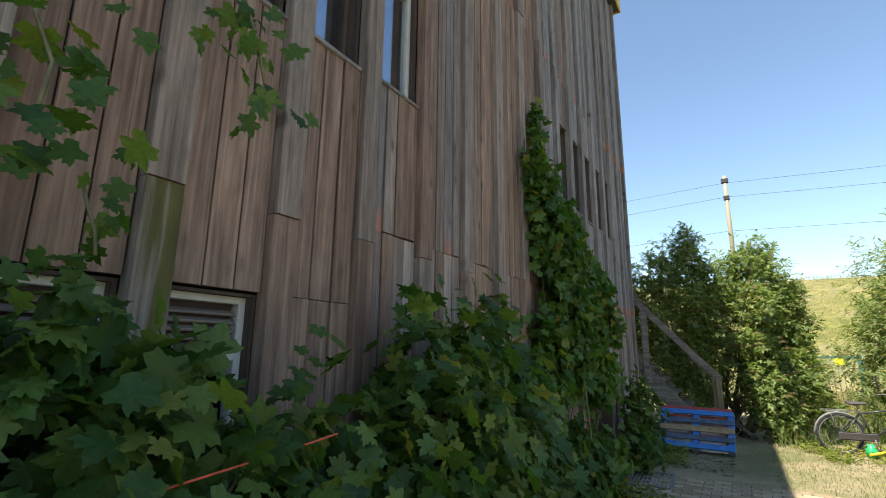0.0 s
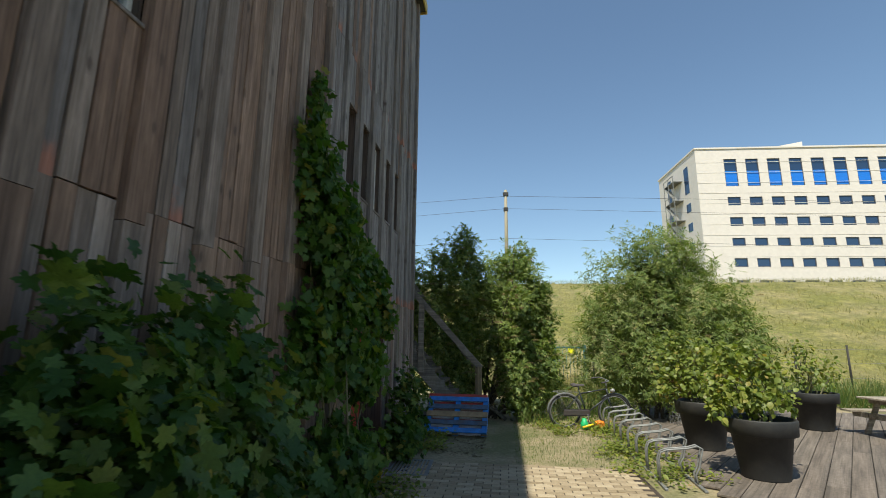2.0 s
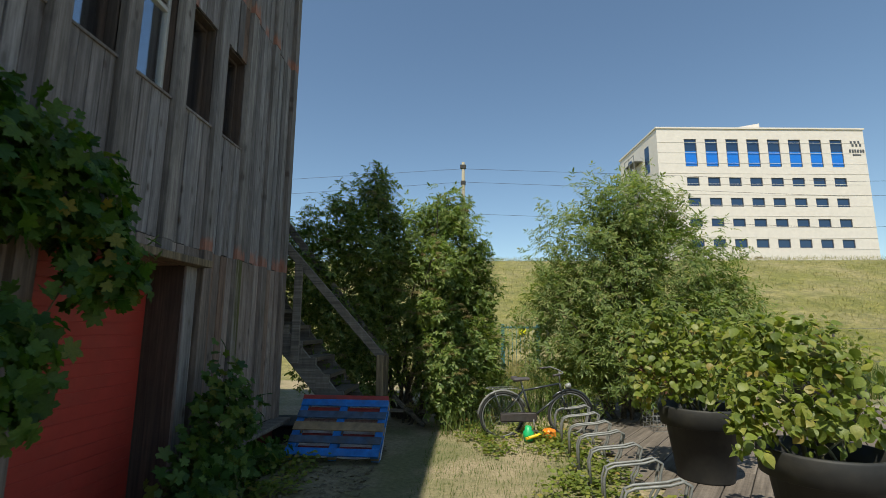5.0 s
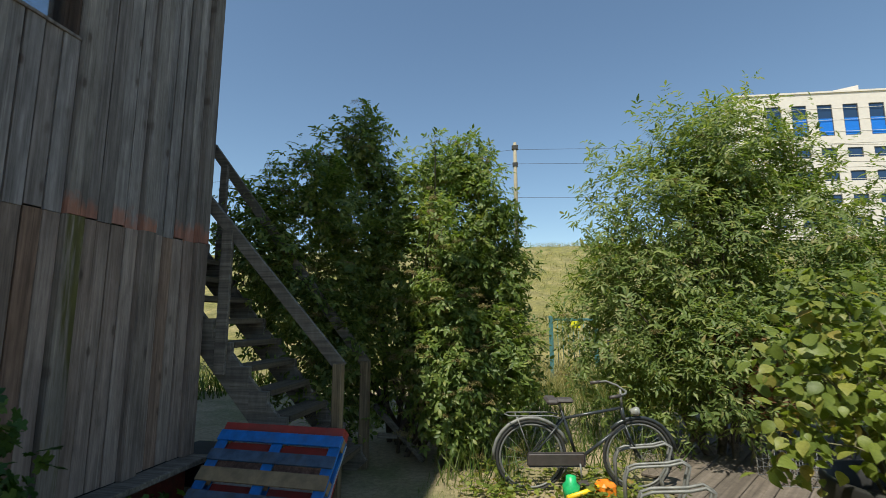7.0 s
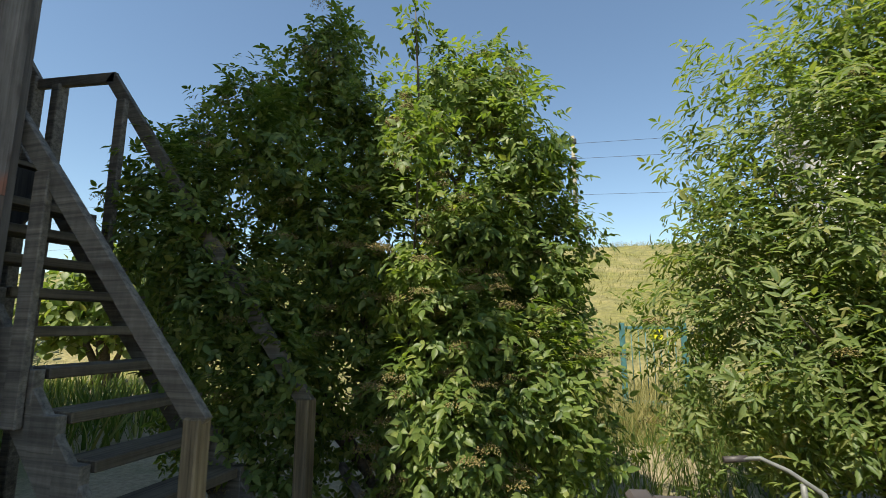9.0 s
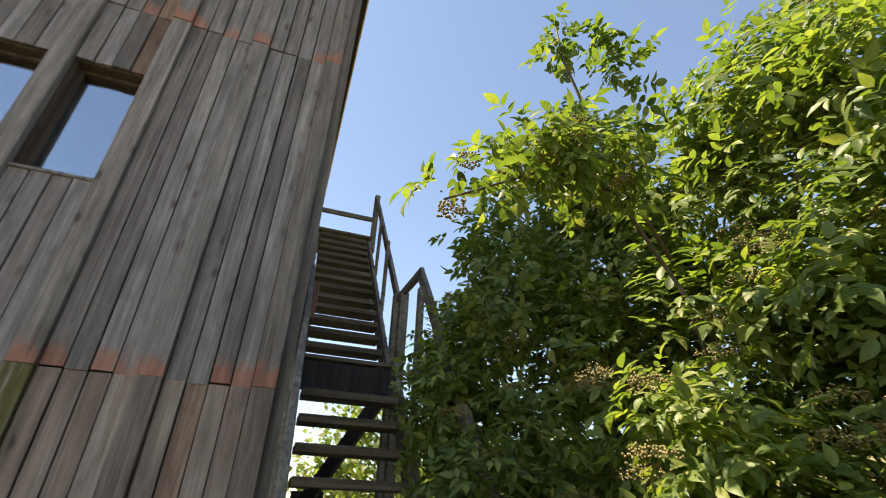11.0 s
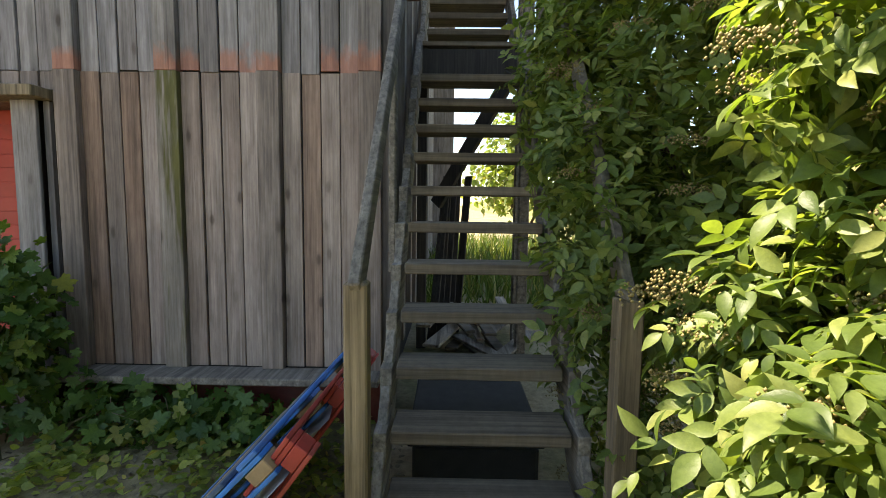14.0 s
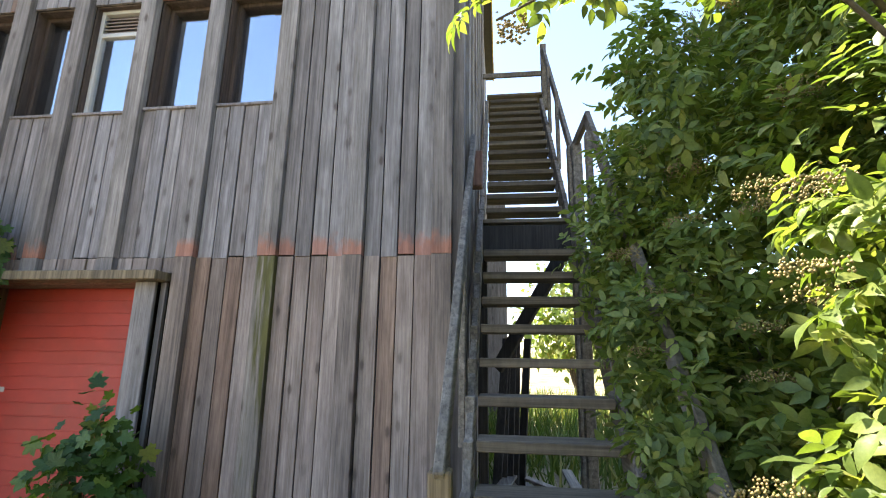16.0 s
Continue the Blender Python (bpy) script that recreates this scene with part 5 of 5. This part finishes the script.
def water_tank():
    t = thing("water_tank", "white plastic water tank in a galvanised cage", "tank", pose(15.3, 6.9, .12, 0, 0, -10))
    part("tank", boxes((-.55, -.47, .14, .55, .47, 1.08), bevel=.07), plain("white_tank", (.72, .72, .7), .4, spread=.06), t)
    part("base", boxes((-.6, -.5, 0, .6, .5, .12), bevel=.01), M_DARKWOOD, t)
    part("cap", lathe([(0, 1.13), (.1, 1.13), (.11, 1.08)], 16), M_BLACK, t)
    for z in (.3, .55, .8, 1.05):
        part("cage_bar", tube([(-.59, -.5, z), (.59, -.5, z), (.59, .5, z), (-.59, .5, z)], .011, 6, close=True), M_STEEL, t)
    for i in range(7):
        x = -.59 + i * 1.18 / 6
        for y in (-.5, .5):
            part("cage_bar", tube([(x, y, .12), (x, y, 1.1)], .011, 6), M_STEEL, t)
    for i in range(1, 6):
        y = -.5 + i / 6
        for x in (-.59, .59):
            part("cage_bar", tube([(x, y, .12), (x, y, 1.1)], .011, 6), M_STEEL, t)


water_tank()


def fence():
    f = thing("wire_fence", "thin wire fence on dark posts at the foot of the dike", "fence")
    for i in range(16):
        x = 5.1 + i * 1.68
        part("post", tube([(x, 8.2, -.05), (x, 8.2, 1.8)], .035, 6), M_DARKWOOD, f)
    for z in (.7, 1.2, 1.65):
        part("wire", tube([(4.8, 8.2, z), (31, 8.2, z)], .006, 4), M_STEEL, f)
    m_teal = plain("teal_gate_paint", (.06, .16, .16), .5)
    g = thing("garden_gate", "teal steel gate in the gap between the shrubs", "gate")
    for x in (3.72, 4.78):
        part("gate_post", boxes((x - .05, 7.95, -.03, x + .05, 8.05, 1.72), bevel=.008), m_teal, g)
    for z in (.25, 1.6):
        part("rail", boxes((3.78, 7.98, z, 4.72, 8.02, z + .06), bevel=.005), m_teal, g)
    for i in range(7):
        part("bar", tube([(3.88 + i * .125, 8.0, .3), (3.88 + i * .125, 8.0, 1.62)], .008, 5), m_teal, g)
    part("sign", boxes((4.2, 7.955, 1.42, 4.42, 7.965, 1.6)), plain("yellow_sign", (.75, .7, .03), .5), g, "small blank yellow sign")


fence()


def hoist():
    h = thing("hoist_mast", "red painted steel mast with dark lattice frame on top", "mast")
    m_red = plain("red_steel_paint", (.32, .03, .025), .5, dirt=.2)
    part("column", boxes((15.5, 5.1, -.02, 15.85, 5.45, 8.2), bevel=.03), m_red, h)
    part("bracket", boxes((15.2, 5.15, 5.9, 15.5, 5.35, 6.05), bevel=.02), M_STEEL, h)
    for a, b in (((15.55, 5.3, 8.2), (15.35, 5.3, 9.6)), ((15.1, 5.3, 9.3), (15.6, 5.3, 10.6)), ((15.1, 5.3, 9.3), (16.2, 5.3, 9.4)), ((15.2, 5.3, 8.8), (15.7, 5.3, 9.9)), ((15.2, 5.3, 8.8), (16.2, 5.3, 8.85))):
        part("bar", tube([a, b], .05, 8), M_BLACK, h)


hoist()


# ---------------------------------------------------------------- weeds, grass and far planting
def stuff(name, me, label, category):
    tagged(part(name, me, None), label, category, kind="stuff")


stuff("tall_grass", blades("tall_grass", 91, [(2.2, .7, 3.1, 2.0, 0), (3.0, 1.5, 4.8, 3.4, 0), (3.2, 3.4, 5.2, 7.8, 0)], 2600, .42, M_GRASS), "tall green grass round the bicycle", "grass")
stuff("reeds", blades("reeds", 92, [(4.5, 5.2, 20, 8.0, 0)], 9000, .8, M_GRASS, .025), "tall reeds and grass at the dike's foot", "grass")
stuff("dry_grass", blades("dry_grass", 93, [(3.2, 5.5, 5.4, 10.2, 0)], 2500, .7, M_STRAW, .02), "dry straw-coloured grass in the gap by the gate", "grass")
stuff("lawn", blades("lawn", 94, [(2.1, -2.6, 4.0, 1.2, 0)], 5500, .05, M_GRASS, .09), "short patchy grass on sandy soil", "grass")


def weed_patch():
    rng = np.random.default_rng(95)
    c = np.concatenate([np.stack([3.95 + rng.normal(size=90) * .28, rng.uniform(-3.6, 1.4, 90), np.zeros(90)], 1),
                        np.stack([rng.uniform(2.6, 4.2, 40), rng.uniform(-.2, 1.4, 40), np.zeros(40)], 1),
                        np.stack([rng.uniform(.15, .9, 45), rng.uniform(-1.9, -.05, 45), np.zeros(45)], 1),
                        np.stack([rng.uniform(.3, .9, 40), rng.uniform(-6.2, -3.6, 40), np.zeros(40)], 1)])
    p = np.repeat(c, 26, 0) + rng.normal(size=(len(c) * 26, 3)) * (.1, .1, .06)
    p[:, 2] = np.abs(p[:, 2]) + .02
    up = unit(np.array([0, 0, 1.0]) + rng.normal(size=p.shape) * .4)
    return leaves("weeds", p, unit(rng.normal(size=p.shape) * (1, 1, .3)), up, .055 * (.5 + rng.random(len(p))), LANCE, .7, M_POTLEAF)


stuff("weeds", weed_patch(), "low green weeds between the racks and along the wall", "weeds")


def leaf_litter():
    rng = np.random.default_rng(96)
    n = 900
    p = np.stack([rng.uniform(.15, 1.6, n), rng.uniform(-2.2, .2, n), rng.uniform(.004, .012, n)], 1)
    return leaves("leaf_litter", p, unit(rng.normal(size=(n, 3)) * (1, 1, .1)), unit(np.array([0, 0, 1.0]) + rng.normal(size=(n, 3)) * .25), .05 * (.5 + rng.random(n)), LANCE, .6, plain("dry_leaf", (.16, .13, .08), .9, spread=.5, scale=30))


stuff("leaf_litter", leaf_litter(), "dry fallen leaves on the shaded soil", "leaves")


def crest():
    rng = np.random.default_rng(97)
    n = 9000
    x = rng.uniform(-25, 60, n)
    y = rng.uniform(33.5, 36.5, n)
    p = np.stack([x, y, np.where(y < 34, 7.4 - (34 - y) * .3, 7.4)], 1)
    return leaves("crest_grass", p, unit(rng.normal(size=(n, 3)) * .3 + [0, 0, 1]), unit(rng.normal(size=(n, 3))), .3 * (.3 + rng.random(n)), BLADE, .06, M_STRAW)


def slope_grass():
    rng = np.random.default_rng(98)
    n = 60000
    x = rng.uniform(-4, 48, n)
    y = 10.5 + 23 * rng.random(n) ** 1.1
    z = 7.4 * ((y - 10.5) / 23.5) ** .97 - .05
    keep = np.sin(x * .9 + np.sin(y * .8) * 2) + np.sin(y * 1.3 + x * .37) + rng.normal(size=n) * .8 > -.4
    p = np.stack([x, y, z], 1)[keep]
    n = len(p)
    return leaves("slope_grass", p, unit(rng.normal(size=(n, 3)) * .5 + [0, 0, 1]), unit(rng.normal(size=(n, 3))), .2 * (.3 + rng.random(n)), BLADE, .16, M_STRAW)


stuff("crest_grass", crest(), "dry grass along the crest of the dike", "grass")
stuff("slope_grass", slope_grass(), "rough tufted grass on the dike", "grass")
stuff("far_reeds", blades("far_reeds", 99, [(-14, -1.0, -3.2, 7, 0)], 7000, .7, M_GRASS, .05), "sunlit tall grass behind the staircase", "grass")


def far_tree(x, y, z, r, seed):
    t = thing("far_tree", "distant leafy tree with a rounded uneven crown", "tree", group="trees behind the building")
    bl = [(x, y, z, r, r, r * .9), (x + r * .6, y + r * .3, z - r * .4, r * .7, r * .7, r * .6), (x - r * .6, y - r * .4, z - r * .3, r * .7, r * .7, r * .6), (x + r * .1, y, z + r * .6, r * .55, r * .55, r * .5)]
    part("trunk", stems(bl, (x, y), seed, 6, .14, .2), M_BARK, t)
    part("crown", simple_crown("crown", seed, bl, 2600, .28 * max(1, r / 2.2), .7, M_WILLOW, shape=LANCE, rim=.35), None, t)


far_tree(-17, 3.5, 3.4, 2.4, 201)
far_tree(-21, 9.0, 4.0, 2.8, 202)
far_tree(-9.5, 8.0, 2.4, 1.6, 203)
far_tree(-15, -2.0, 2.6, 1.8, 204)
far_tree(62, 62, 8.4, 2.4, 205)


pavement()
